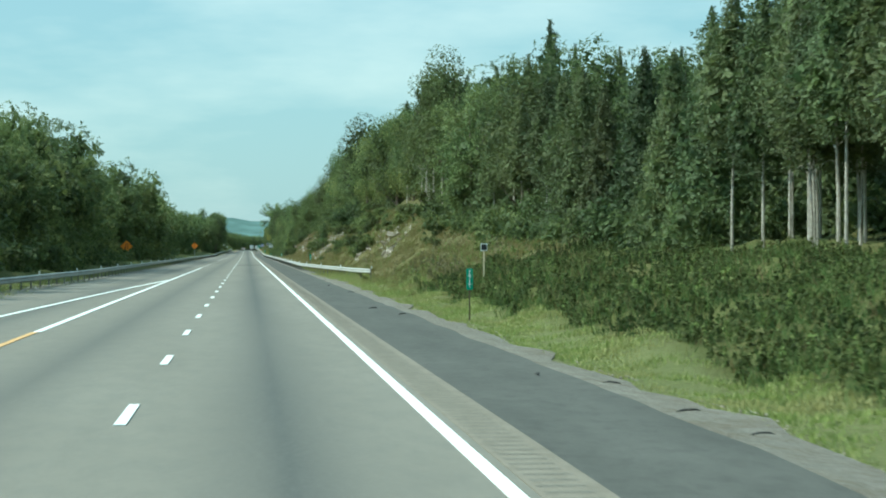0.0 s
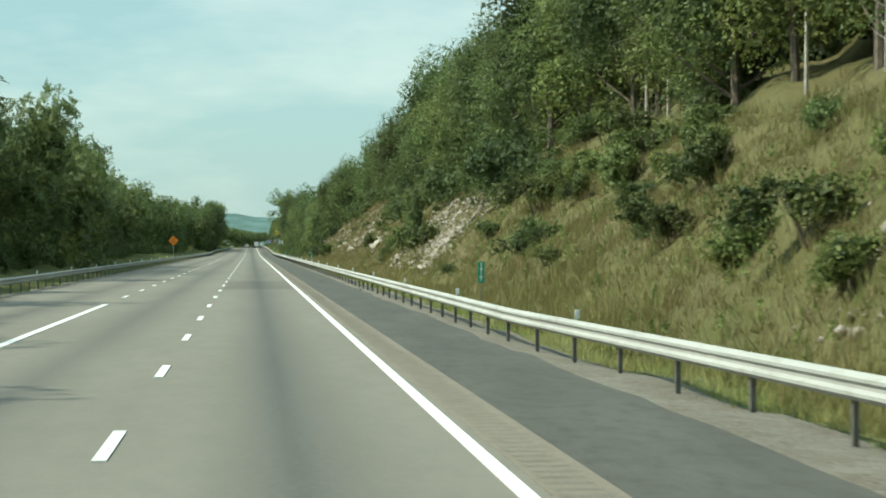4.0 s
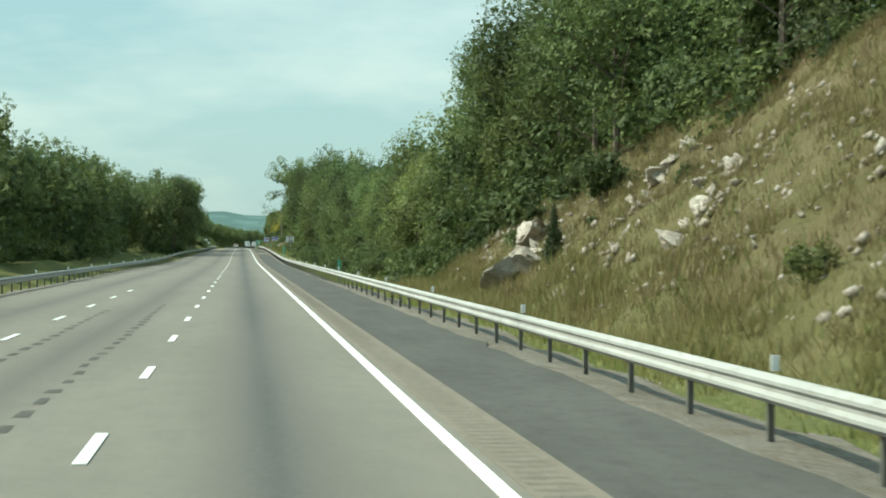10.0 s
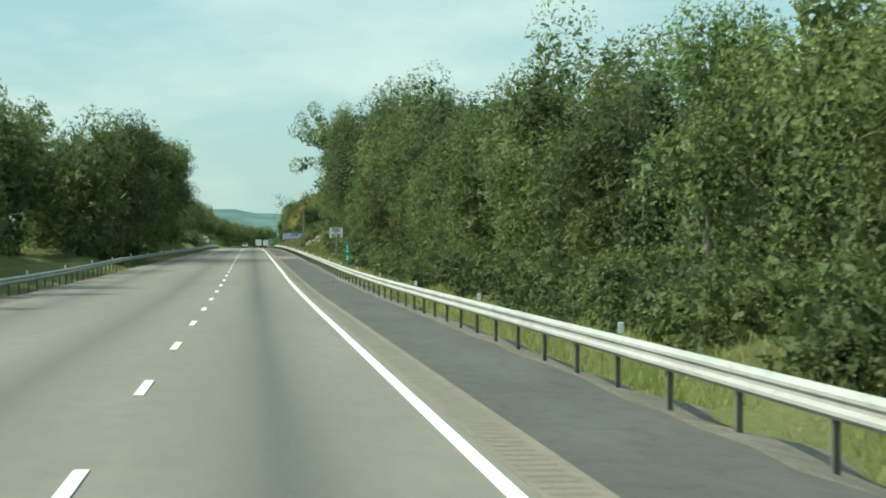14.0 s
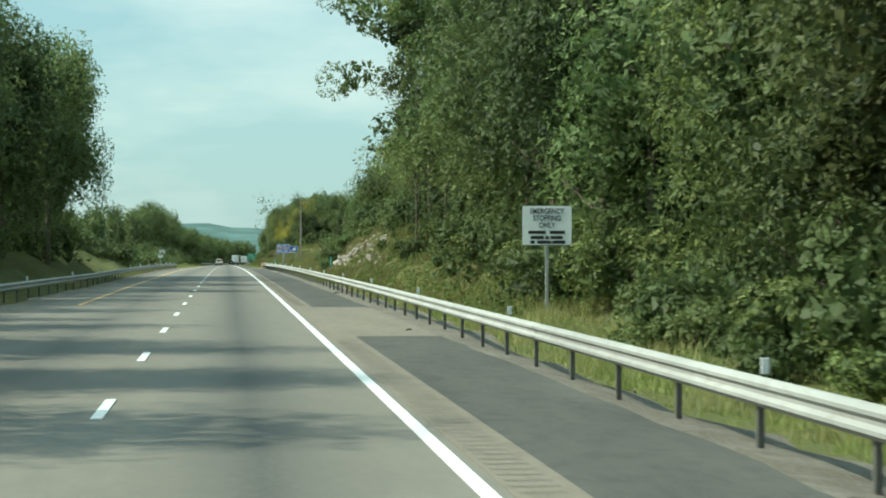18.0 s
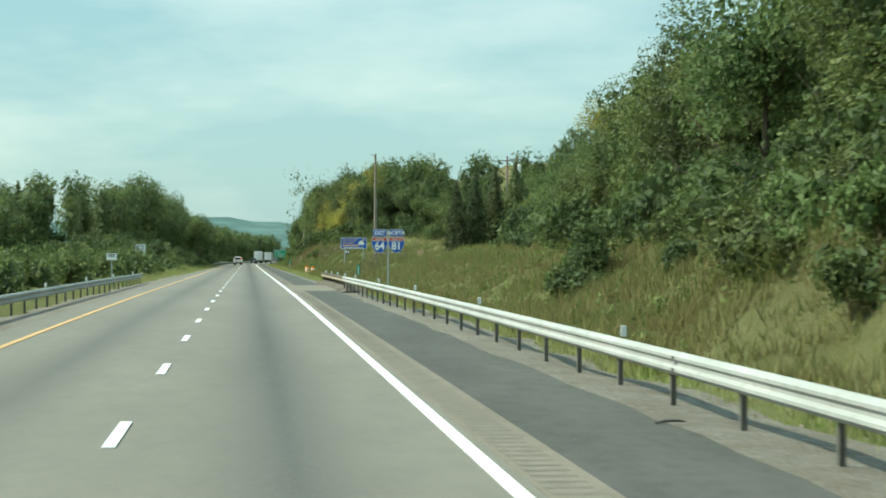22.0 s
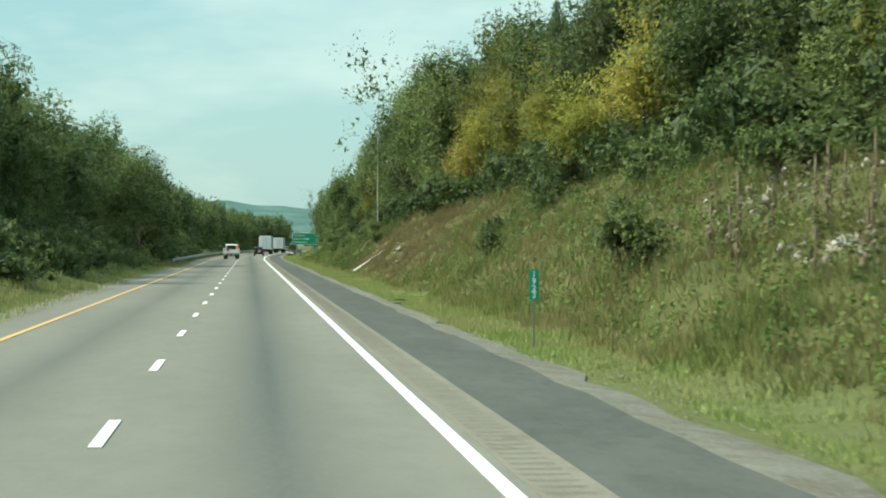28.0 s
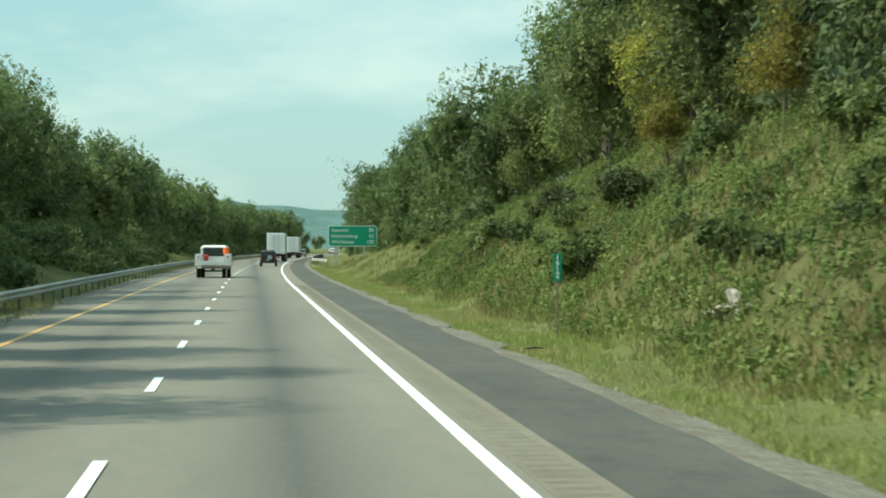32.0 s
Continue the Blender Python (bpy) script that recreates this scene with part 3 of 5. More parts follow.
guardrail("galvanised steel guardrail on thin posts beside the hard shoulder", 134.5, 955, right_x, 1, M["galv"], M["post"], reflectors=5)
guardrail("rusty brown steel guardrail end section on short posts", 955, 987, right_x, 1, M["rust"], M["rust"], 1.8, 5, M["faded"])
guardrail("weathered steel guardrail along the wooded median", -110, 979, left_x, -1, M["galv"], M["post"], reflectors=5)
guardrail("weathered steel guardrail along the median beyond the meadow", 1262, 1700, left_x, -1, M["galv"], M["post"])
guardrail("pale steel guardrail starting beyond the green guide sign", 1448, 1640, lambda y: np.interp(y, [1448, 1470, 2000], [5.0, 3.5, 3.4]), 1, M["galv"], M["post"])


yb = np.linspace(953, 988.5, 44)
rise = np.clip((yb - 953) / 4, 0, 1) * np.clip((988.5 - yb) / 4, 0, 1)
strip("dirt_slope", M["dirt"], yb, ragged(yb, 2.8, .16, 9), 3.44, -.02, n=4, label="loose dirt heaped up under the rusty rail", outer=road_z(yb) - .25 + .45 * rise)
strip("earth_bank", M["dirt"], yb, 3.43, ragged(yb, 4.9, .12, 7), -.26 + .455 * rise, n=4, label="bank of loose dirt behind the rusty rail", outer=land(4.9 + 0 * yb, yb) + .05)

# ---- woods and plants ----


def leaves(centres, normals, size, aspect, rng, jitter=0.9):
    """Leaf sprays: one uneven triangle each."""
    n = len(centres)
    nr = normals + rng.normal(0, jitter, (n, 3))
    nr /= np.linalg.norm(nr, axis=1)[:, None]
    a = np.cross(nr, rng.normal(0, 1, (n, 3)))
    a /= np.linalg.norm(a, axis=1)[:, None]
    b = np.cross(nr, a)
    s = size * rng.uniform(0.55, 1.4, (n, 1))
    v = np.stack([centres - a * s, centres + a * s * .9 - b * s * aspect, centres + a * s * rng.uniform(-.3, .3, (n, 1)) + b * s * aspect * 1.5], 1).reshape(-1, 3)
    return v, np.arange(3 * n).reshape(-1, 3)


def ball(rng, r, seg, rings, lump=0.10):
    """A lumpy closed ball of triangles."""
    k = rng.uniform(1.5, 3, 4)
    t = np.pi * (np.arange(rings + 1) / rings)[:, None]
    p = math.tau * (np.arange(seg) / seg)[None, :]
    q = r * (1 + lump * (np.sin(k[0] * 2 * p + k[1] * t * 3) + np.sin(k[2] * 3 * t + p + k[3])))
    q = q * rng.uniform(.62, 1.3, q.shape)
    v = np.stack([q * np.sin(t) * np.cos(p), q * np.sin(t) * np.sin(p), q * np.cos(t) + 0 * p], 2).reshape(-1, 3)
    f = np.array([(i * seg + j, i * seg + (j + 1) % seg, (i + 1) * seg + (j + 1) % seg, (i + 1) * seg + j) for i in range(rings) for j in range(seg)])
    return v, np.concatenate([f[:, :3], f[:, [0, 2, 3]]])


def crown(kind, h, r, base, n, size, seed, seg=6, rings=4, parts=18):
    """Leaf quads and inner-foliage quads of a crown, as arrays."""
    rng = np.random.default_rng(seed)
    if kind == "cone":
        t = rng.uniform(0, 1, n) ** 0.75
        z = base + (h - base) * (1 - t)
        ang = rng.uniform(0, math.tau, n)
        rr = r * (t ** .8) * (1 - .55 * np.clip((t - .72) / .28, 0, 1) * (base > 2)) * (1 + .22 * np.sin(ang * 5 + z * 2.1) + .12 * np.sin(z * 5 + ang * 3)) * rng.uniform(.72, 1.08, n)
        pts = np.stack([rr * np.cos(ang), rr * np.sin(ang), z], 1)
        nor = np.stack([np.cos(ang), np.sin(ang), np.full(n, .5)], 1)
        u = np.linspace(0, 1, 8)[:, None]
        p = math.tau * np.arange(8)[None, :] / 8
        q = r * (.30 if base > 2 else .6) * np.maximum(u, .02) ** .8 * (1 + .15 * np.sin(5 * p + 7 * u))
        cv = np.stack([q * np.cos(p), q * np.sin(p), base + (h - base) * (1 - u * (.8 if base > 2 else 1)) - .3 + 0 * p], 2).reshape(-1, 3)
        cf = np.array([(i * 8 + j, i * 8 + (j + 1) % 8, (i + 1) * 8 + (j + 1) % 8, (i + 1) * 8 + j) for i in range(7) for j in range(8)])
        cf = np.concatenate([cf[:, :3], cf[:, [0, 2, 3]]])
        asp = 0.36
    else:
        if kind == "broad":
            lobes = []
            for i in range(parts):
                u = rng.normal(0, 1, 3)
                u /= np.linalg.norm(u)
                lobes.append((u * (r * .66, r * .66, (h - base) * .40) + (0, 0, base + (h - base) * .5), r * rng.uniform(.25, .46)))
            lobes.append((np.array((0, 0, base + (h - base) * .5)), r * .62))
            asp = 0.58
        elif kind == "thin":
            lobes = [(np.array((rng.normal(0, r * .5), rng.normal(0, r * .5), rng.uniform(base, h))), r * rng.uniform(.16, .3)) for _ in range(26)]
            asp = 0.5
        else:
            lobes = [(np.array((rng.normal(0, r * .42), rng.normal(0, r * .42), h * rng.uniform(.28, .7))), r * rng.uniform(.28, .52)) for _ in range(8)]
            asp = 0.55
        w = np.array([q * q for _, q in lobes])
        pick = rng.choice(len(lobes), n, p=w / w.sum())
        d = rng.normal(0, 1, (n, 3))
        d /= np.linalg.norm(d, axis=1)[:, None]
        rad = np.array([l[1] for l in lobes])[pick][:, None] * rng.uniform(.72, 1.04, (n, 1))
        pts = np.array([l[0] for l in lobes])[pick] + d * rad
        pts[:, 2] = np.maximum(pts[:, 2], .06)
        nor = d + (0, 0, .35)
        cv, cf, o = [], [], 0
        for pos, q in ([] if kind == "thin" else lobes[-1:] if kind == "broad" else lobes[:4]):
            v, f = ball(rng, q * (.50 if kind == "broad" else .34), seg, rings, .2)
            cv.append(v + pos)
            cf.append(f + o)
            o += len(v)
        if kind == "thin":
            v, f = ball(rng, .1, 4, 3)
            cv, cf = [v + (0, 0, base)], [f]
        cv, cf = np.concatenate(cv), np.concatenate(cf)
    lv, lf = leaves(pts, nor, size, asp, rng)
    mid = pts.mean(0)
    k = n // 3
    iv, jf = leaves(mid + (pts[:k] - mid) * rng.uniform(.55, .9, (k, 1)), nor[:k], size * 1.9, .7, rng)     # leaves further in, shade of the crown put into their darker colour
    return lv, lf, np.concatenate([cv, iv]), np.concatenate([cf, jf + len(cv)])


def raw_mesh(name, v, f, mats, index=None):
    """A mesh of quads (or triangles) from arrays."""
    k = f.shape[1]
    me = bpy.data.meshes.new(name)
    me.vertices.add(len(v))
    me.vertices.foreach_set("co", np.ascontiguousarray(v, dtype=np.float32).ravel())
    me.loops.add(f.size)
    me.loops.foreach_set("vertex_index", np.ascontiguousarray(f, dtype=np.int32).ravel())
    me.polygons.add(len(f))
    me.polygons.foreach_set("loop_start", np.arange(0, f.size, k, dtype=np.int32))
    for m in mats:
        me.materials.append(m)
    if index is not None:
        me.polygons.foreach_set("material_index", np.ascontiguousarray(index, dtype=np.int32))
    me.update(calc_edges=True)
    me.validate()
    return me


def crown_mesh(arr, mat):
    lv, lf, cv, cf = arr
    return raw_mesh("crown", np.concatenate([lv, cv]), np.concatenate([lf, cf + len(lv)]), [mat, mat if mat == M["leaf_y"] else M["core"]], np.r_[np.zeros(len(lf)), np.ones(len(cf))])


def trunk_mesh(kind, h, r, base, seed, mat):
    rng = random.Random(seed)
    bm = bmesh.new()
    if kind == "bush":
        for _ in range(4):
            a = rng.uniform(0, math.tau)
            tube(bm, [(0, 0, -.3), (.25 * r * math.cos(a), .25 * r * math.sin(a), h * .3), (.6 * r * math.cos(a), .6 * r * math.sin(a), h * .7)], [.05, .035, .012], 4)
    else:
        w = (0.0016 if kind == "thin" else 0.0032 if base > 3 else 0.012) * h + .03
        lean = rng.uniform(-.3, .3)
        top = h * (.93 if kind == "cone" else .82)
        tube(bm, [(0, 0, -1.2), (0, 0, base * .5), (lean, 0, base + (h - base) * .4), (lean * 1.6, lean, top)], [w * 1.25, w, w * .6, w * .12], 6)
        for i in range({"broad": 7, "cone": 4, "thin": 16}[kind]):
            a, z = rng.uniform(0, math.tau), base * .8 + (h - base) * rng.uniform(0, .8 if kind == "thin" else .5)
            d = r * rng.uniform(.5, .85)
            tube(bm, [(lean * .7, 0, z), (d * .5 * math.cos(a), d * .5 * math.sin(a), z + d * .35), (d * math.cos(a), d * math.sin(a), z + d * (.2 if kind == "cone" else .85))], [w * .42, w * .26, w * .06], 4)
    me = bpy.data.meshes.new("trunk")
    bm.to_mesh(me)
    bm.free()
    me.materials.append(mat)
    return me


KINDS, FAR = {}, {}


def kind_of(key, kind, h, r, base, n, size, seed, mat, bark="bark"):
    KINDS[key] = (crown_mesh(crown(kind, h, r, base, n, size, seed), M[mat]), trunk_mesh(kind, h, r, base, seed, M[bark]))


for i in range(3):
    kind_of(f"oak{i}", "broad", 12, 4.0, .8, 6200, .122, 10 + i, "leaf")
    kind_of(f"olive{i}", "broad", 11, 3.7, .6, 5800, .122, 20 + i, "leaf_b")
    kind_of(f"cedar{i}", "cone", 10, 2.4, .3, 3900, .15, 30 + i, "needle")
    kind_of(f"pine{i}", "cone", 11, 2.1, 3.6, 2700, .15, 60 + i, "needle", "bark_pale")
    FAR[f"oak{i}"] = crown("broad", 12, 4.0, .4, 620, .35, 110 + i, 5, 3, 14), 0
    FAR[f"olive{i}"] = crown("broad", 11, 3.7, .4, 620, .33, 120 + i, 5, 3, 14), 1
    FAR[f"cedar{i}"] = crown("cone", 10, 2.4, .4, 520, .32, 130 + i), 2
    FAR[f"pine{i}"] = FAR[f"cedar{i}"]
    FAR[f"shrub{i}"] = crown("bush", 2.6, 2.0, 0, 190, .22, 140 + i, 5, 3), i % 2
    FAR[f"near_shrub{i}"] = crown("bush", 2.6, 2.0, 0, 380, .15, 140 + i, 5, 3), i % 2
    FAR[f"mid_oak{i}"] = crown("broad", 12, 4.0, .4, 1500, .22, 110 + i, 5, 3, 16), 0
    FAR[f"mid_olive{i}"] = crown("broad", 11, 3.7, .4, 1500, .21, 120 + i, 5, 3, 16), 1
    FAR[f"mid_cedar{i}"] = FAR[f"mid_pine{i}"] = crown("cone", 10, 2.4, .4, 1300, .21, 130 + i), 2
kind_of("yellow0", "broad", 11, 3.8, 1.2, 4200, .145, 41, "leaf_y")
kind_of("dead0", "thin", 15, 3.2, 5.0, 420, .14, 43, "leaf_b", "bark_pale")
kind_of("airy0", "thin", 19, 5.0, 4.0, 6500, .145, 44, "leaf_b", "bark")
kind_of("yellowbig0", "broad", 11, 3.8, 1.2, 9000, .105, 46, "leaf_y")
kind_of("snag0", "thin", 8, 1.5, 1.6, 8, .1, 45, "leaf_b", "bark_pale")
FAR["mid_yellow0"] = FAR["yellow0"] = crown("broad", 11, 3.8, .6, 900, .28, 141, 5, 3, 14), 3
for i in range(4):
    kind_of(f"bush{i}", "bush", 2.2, 1.6, 0, 1300, .105, 50 + i, ("leaf", "leaf_b", "leaf_b", "leaf")[i])

LABELS = dict(oak="dark green broadleaf tree at the edge of the roadside wood", olive="olive green broadleaf tree at the edge of the roadside wood",
              cedar="dark green conical cedar on the roadside bank", pine="slender pine with bare pale lower trunk in the wood",
              yellowbig="large rounded tree turning yellow behind the wood", yellow="broadleaf tree turning yellow in early autumn", bush="low green leafy bush on the roadside bank",
              snag="bare pale dead tree among the shrubs", dead="nearly leafless pale tree standing above the wood", airy="tall airy broadleaf tree beside the guardrail")
TREES, BUSHES, MASS = [], [], []


def tree(key, x, y, scale=1.0, tall=1.0, sink=0.0):
    sp = key.rstrip("0123")
    small = sp == "bush"
    (BUSHES if small else TREES).append(key)
    ob = put("bush" if small else "tree", None, None, LABELS[sp], "bush" if small else "tree", "roadside bushes" if small else "roadside trees")
    ob.location = (x, y, float(land(x, y)) - sink)
    ob.rotation_euler = (0, 0, random.uniform(0, math.tau))
    ob.scale = (scale, scale, scale * tall)
    put("crown", KINDS[key][0], ob)
    put("trunk", KINDS[key][1], ob)
    return ob


def wood(y0, y1, edge, rows, step, mix, h=(.8, 1.2), side=1, gap=4.5, front=True, under=True, tall=1.0):
    """Rows of trees along the road from station y0 to y1, the first row at the offset edge; the rows behind are one mass."""
    for r in range(rows):
        y = y0 + random.uniform(0, step)
        while y < y1:
            sp = random.choices(list(mix), list(mix.values()))[0]
            e = float(edge(y)) if callable(edge) else edge
            s = random.uniform(*h)
            key = sp + (str(random.randrange(3)) if sp != "yellow" else "0")
            x = side * (abs(e) + r * gap + random.uniform(-1.2, 1.2)) + float(road_x(y))
            t = tall * random.uniform(.9, 1.12)
            if r == 0 and front:
                tree(key, x, y, s, t, .3)
            else:
                MASS.append((("mid_" if r < 2 and y < 1400 and side > 0 and gap < 6 or r == 0 and side < 0 and front is None else "") + key, x, y, s, t))
            y += step * random.uniform(.7, 1.35) * (1 if r == 0 else 1.12)
    if under:
        y = y0
        while y < y1:
            e = float(edge(y)) if callable(edge) else edge
            MASS.append((("near_" if side > 0 and y < 1350 else "") + f"shrub{random.randrange(3)}", side * (abs(e) - random.uniform(-.5, 2.6)) + float(road_x(y)), y, random.uniform(.6, 1.25), random.uniform(.8, 1.3)))
            y += random.uniform(1.2, 2.6) * (1 if side > 0 else 1.6)


# ---- right-hand woods ----
wood(46, 73, 16.5, 1, 1.6, dict(pine=1), (.8, 1.0), under=False)
wood(40, 76, 19, 1, 3.0, dict(pine=1), (.8, 1.0), under=False)
wood(34, 120, 24, 3, 4.0, dict(cedar=1, oak=2, olive=.7), (.85, 1.05), front=False)
wood(77, 100, 17.5, 3, 3.6, dict(cedar=4, oak=1), (.85, 1.1))
wood(100, 165, lambda y: 17.5 - (y - 88) * .03, 3, 3.2, dict(pine=4, cedar=2, oak=.6), (.78, 1.0))
wood(165, 250, lambda y: 15.8, 3, 3.8, dict(pine=3, cedar=1, oak=2, olive=.6), (.86, 1.16), under=False)
wood(250, 298, 14.2, 3, 4.4, dict(cedar=1, oak=3, olive=3), (.75, 1.05))
wood(298, 345, 13.5, 3, 4.4, dict(cedar=1, oak=3, olive=3), (.76, 1.06))
wood(345, 400, lambda y: np.interp(y, [345, 370, 400], [17, 21, 20]), 3, 5.5, dict(cedar=2, oak=3, olive=1), (.85, 1.1))
wood(400, 462, lambda y: np.interp(y, [400, 440, 462], [20, 18.5, 14]), 3, 5.0, dict(cedar=1, oak=3, olive=1), (.85, 1.08))
wood(464, 474, 13.5, 3, 4.0, dict(oak=3, olive=1), (.8, 1.0))
wood(474, 498, 12.0, 3, 4.2, dict(oak=3, olive=1), (.92, 1.06))
wood(498, 524, 12.6, 2, 4.4, dict(oak=3, olive=1, cedar=1), (.86, 1.0))
wood(524, 550, 12.6, 2, 4.4, dict(oak=3, olive=2), (.85, 1.0))
wood(550, 568, 12.6, 2, 4.6, dict(oak=3, olive=2, cedar=1), (.78, .92))
wood(568, 616, 12.8, 2, 4.6, dict(oak=3, olive=2, cedar=2), (.76, .92))
wood(616, 640, 12.6, 2, 4.8, dict(oak=3, olive=2, cedar=1), (.98, 1.14))
wood(640, 668, 12.6, 2, 4.8, dict(oak=3, olive=1, cedar=2), (.82, .98))
wood(668, 700, 13, 2, 4.8, dict(oak=3, olive=2, cedar=1), (.62, .82))
wood(700, 785, lambda y: np.interp(y, [700, 740, 785], [14, 13, 11]), 3, 4.6, dict(oak=3, olive=1), (1.1, 1.4))
wood(785, 880, lambda y: np.interp(y, [785, 830, 850, 905], [12.5, 13.5, 14.6, 15]), 3, 4.6, dict(oak=3, olive=2), (.65, .92))
wood(880, 905, 15.0, 3, 4.4, dict(oak=3, olive=2), (.7, .9))
wood(905, 938, lambda y: np.interp(y, [905, 938], [15, 16.5]), 3, 4.4, dict(oak=2, olive=3), (.6, .78))
wood(938, 1010, lambda y: np.interp(y, [938, 1010], [16, 23]), 3, 4.2, dict(oak=2, olive=3), (.36, .52))
wood(1010, 1110, lambda y: np.interp(y, [1010, 1060, 1110], [28, 29, 20]), 2, 4.6, dict(oak=2, olive=3, cedar=1, yellow=.3), (.42, .58), gap=5.5)
wood(1020, 1125, lambda y: np.interp(y, [1010, 1060, 1110], [40, 41, 30]), 3, 5.5, dict(oak=3, olive=3, yellow=.3), (.6, .8), front=False, gap=7, under=False)
wood(1110, 1205, lambda y: np.interp(y, [1110, 1130, 1170, 1205], [17, 15.5, 14.5, 13]), 3, 4.8, dict(oak=3, olive=3, cedar=1, yellow=.6), (.66, .94))
wood(1205, 1262, 13.2, 3, 4.6, dict(oak=3, olive=3), (.88, 1.08))
wood(1262, 1340, 14.4, 3, 4.8, dict(oak=1, olive=4, cedar=.6), (.78, 1.04), under=False)
wood(1340, 1480, 13, 3, 6, dict(oak=3, olive=3), (.7, 1.0), front=False)
wood(1480, 1900, 13, 3, 9, dict(oak=3, olive=3), (.9, 1.2), front=False)
for x, y, s in ((9.2, 806, .95), (9.8, 796, .95), (11, 816, .85)):
    tree("airy0", x, y, s)
tree("dead0", 9.7, 1252, 1.05, 1.15)
tree("dead0", 13.5, 1262, .8)
tree("dead0", 12.5, 1500, .9)
tree("yellowbig0", 56, 1138, 2.05, .72, 2.0)
for x, y, s in ((14.4, 178, .62), (13.9, 171, .5), (14.6, 186, .8), (14.8, 205, .7), (13.9, 262, .6), (13.6, 289, .55), (14.2, 302, .6)):
    tree("snag0", x, y, s)
for x, y, s in ((12.8, 1282, .38), (11.4, 1291, .3), (13.6, 1302, .55)):
    tree("yellow0", x, y, s)
for x, y, s in ((13, 1148, .62), (12.2, 1156, .5), (12.6, 1166, .6), (12.5, 1176, .62)):
    tree("yellow0", x, y, s)
# ---- left-hand woods ----
wood(-10, 120, -23, 2, 6.5, dict(oak=4, olive=.5, cedar=.6), (.95, 1.15), -1, 5, front=False)
wood(120, 420, lambda y: -20.5 + 1.5 * math.sin(y * .045), 2, 5.0, dict(oak=4, olive=.5, cedar=.6), (.84, 1.22), -1, 5, front=False)
wood(420, 590, lambda y: -25, 2, 5.0, dict(oak=4, olive=.5, cedar=.6), (.84, 1.2), -1, 5, front=False)
wood(590, 700, lambda y: -23, 2, 5.0, dict(oak=4, olive=.5, cedar=.6), (.92, 1.2), -1, 5, front=False)
wood(700, 740, lambda y: -16.5, 2, 5.0, dict(oak=4, olive=.5, cedar=.6), (.9, 1.08), -1, 5, front=None)
wood(740, 780, lambda y: -16.5, 2, 5.0, dict(oak=4, olive=.5, cedar=.6), (.92, 1.08), -1, 5, front=None)
wood(780, 840, lambda y: -16.5, 2, 5.0, dict(oak=4, olive=.5, cedar=.6), (.95, 1.15), -1, 5, front=None)
wood(835, 900, -24, 2, 6.0, dict(oak=4, olive=.5, cedar=.6), (.6, .75), -1, 5, front=False)
wood(900, 1120, -30, 2, 5.5, dict(oak=4, olive=.5, cedar=.6), (.62, .9), -1, 5, front=False)
wood(1120, 1170, -22, 2, 5.5, dict(oak=4, olive=.5, cedar=.6), (.75, .98), -1, 5, front=None)
wood(1170, 1420, -20.5, 2, 5.2, dict(oak=4, olive=.5, cedar=.6), (.9, 1.18), -1, 5, front=None)
wood(1420, 1900, -18, 3, 8, dict(oak=4, olive=.5, cedar=.6), (.9, 1.2), -1, 5, front=False)
for x, y in ((-14.5, 800), (-13.6, 818), (-15, 783), (-15, 826), (-15, 833), (-15, 840)):
    tree("oak1", x, y, 1.08, 1.2)
for x, y in ((-13.6, 713), (-13.4, 721), (-13.6, 730)):
    tree(f"oak{int(y) % 3}", x, y, 1.06, 1.1)
for x, y in ((-12.6, 1253), (-12.4, 1259), (-12.7, 1265)):
    tree(f"oak{int(y) % 3}", x, y, .86, 1.02)
for x, y in ((-12.6, 1272), (-12.8, 1280), (-13, 1289)):
    tree(f"oak{int(y) % 3}", x, y, .74, 1.05)

# woods in the distance beyond the bend
for _ in range(260):
    y = random.uniform(1860, 2260)
    x = random.uniform(-170, 240)
    if abs(x - float(road_x(y)) + 4) > 24:
        MASS.append((random.choice(("oak0", "oak1", "olive2", "cedar1")), x, y, random.uniform(.6, .9), random.uniform(.85, 1.1)))

# low undergrowth behind the rails and on the median
for y0, y1, xa, xb, step, sc, near in ((484, 735, 7.4, 11.5, .62, (.45, .95), 1), (880, 1110, -24, -13.5, .6, (.55, 1.2), 0), (1105, 1430, -17.5, -11.5, .8, (.4, .85), 0), (1262, 1345, 7.5, 11, 2.4, (.3, .5), 1)):
    y = y0
    while y < y1:
        MASS.append((("near_" if near else "") + f"shrub{random.randrange(3)}", random.uniform(xa, xb), y, random.uniform(*sc), random.uniform(.8, 1.2)))
        y += step * random.uniform(.6, 1.4)

# bushes on the banks
for y0, y1, xa, xb, n, sc in ((140, 182, 11.5, 15.5, 12, (.35, .7)), (180, 250, 7.5, 13, 30, (.35, .8)), (182, 258, 11.5, 15, 18, (.4, .9)), (268, 345, 11, 14.5, 22, (.4, 1.0)), (288, 345, 8.5, 13, 18, (.3, .7)), (345, 470, 7.5, 14, 14, (.28, .6)), (500, 620, 9.5, 12.5, 40, (.6, 1.0)), (505, 730, 6.6, 9.0, 46, (.45, .8)),
                              (745, 788, 9, 11.5, 26, (.6, 1.1)), (788, 836, 8.5, 13, 16, (.35, .7)), (865, 910, 8, 13, 22, (.5, 1.0)), (1120, 1180, 8, 12.5, 12, (.4, .8)), (1230, 1345, 7.2, 12.5, 26, (.3, .75))):
    for _ in range(n):
        tree(f"bush{random.randrange(4)}", random.uniform(xa, xb), random.uniform(y0, y1), random.uniform(*sc), random.uniform(.8, 1.3), .1)
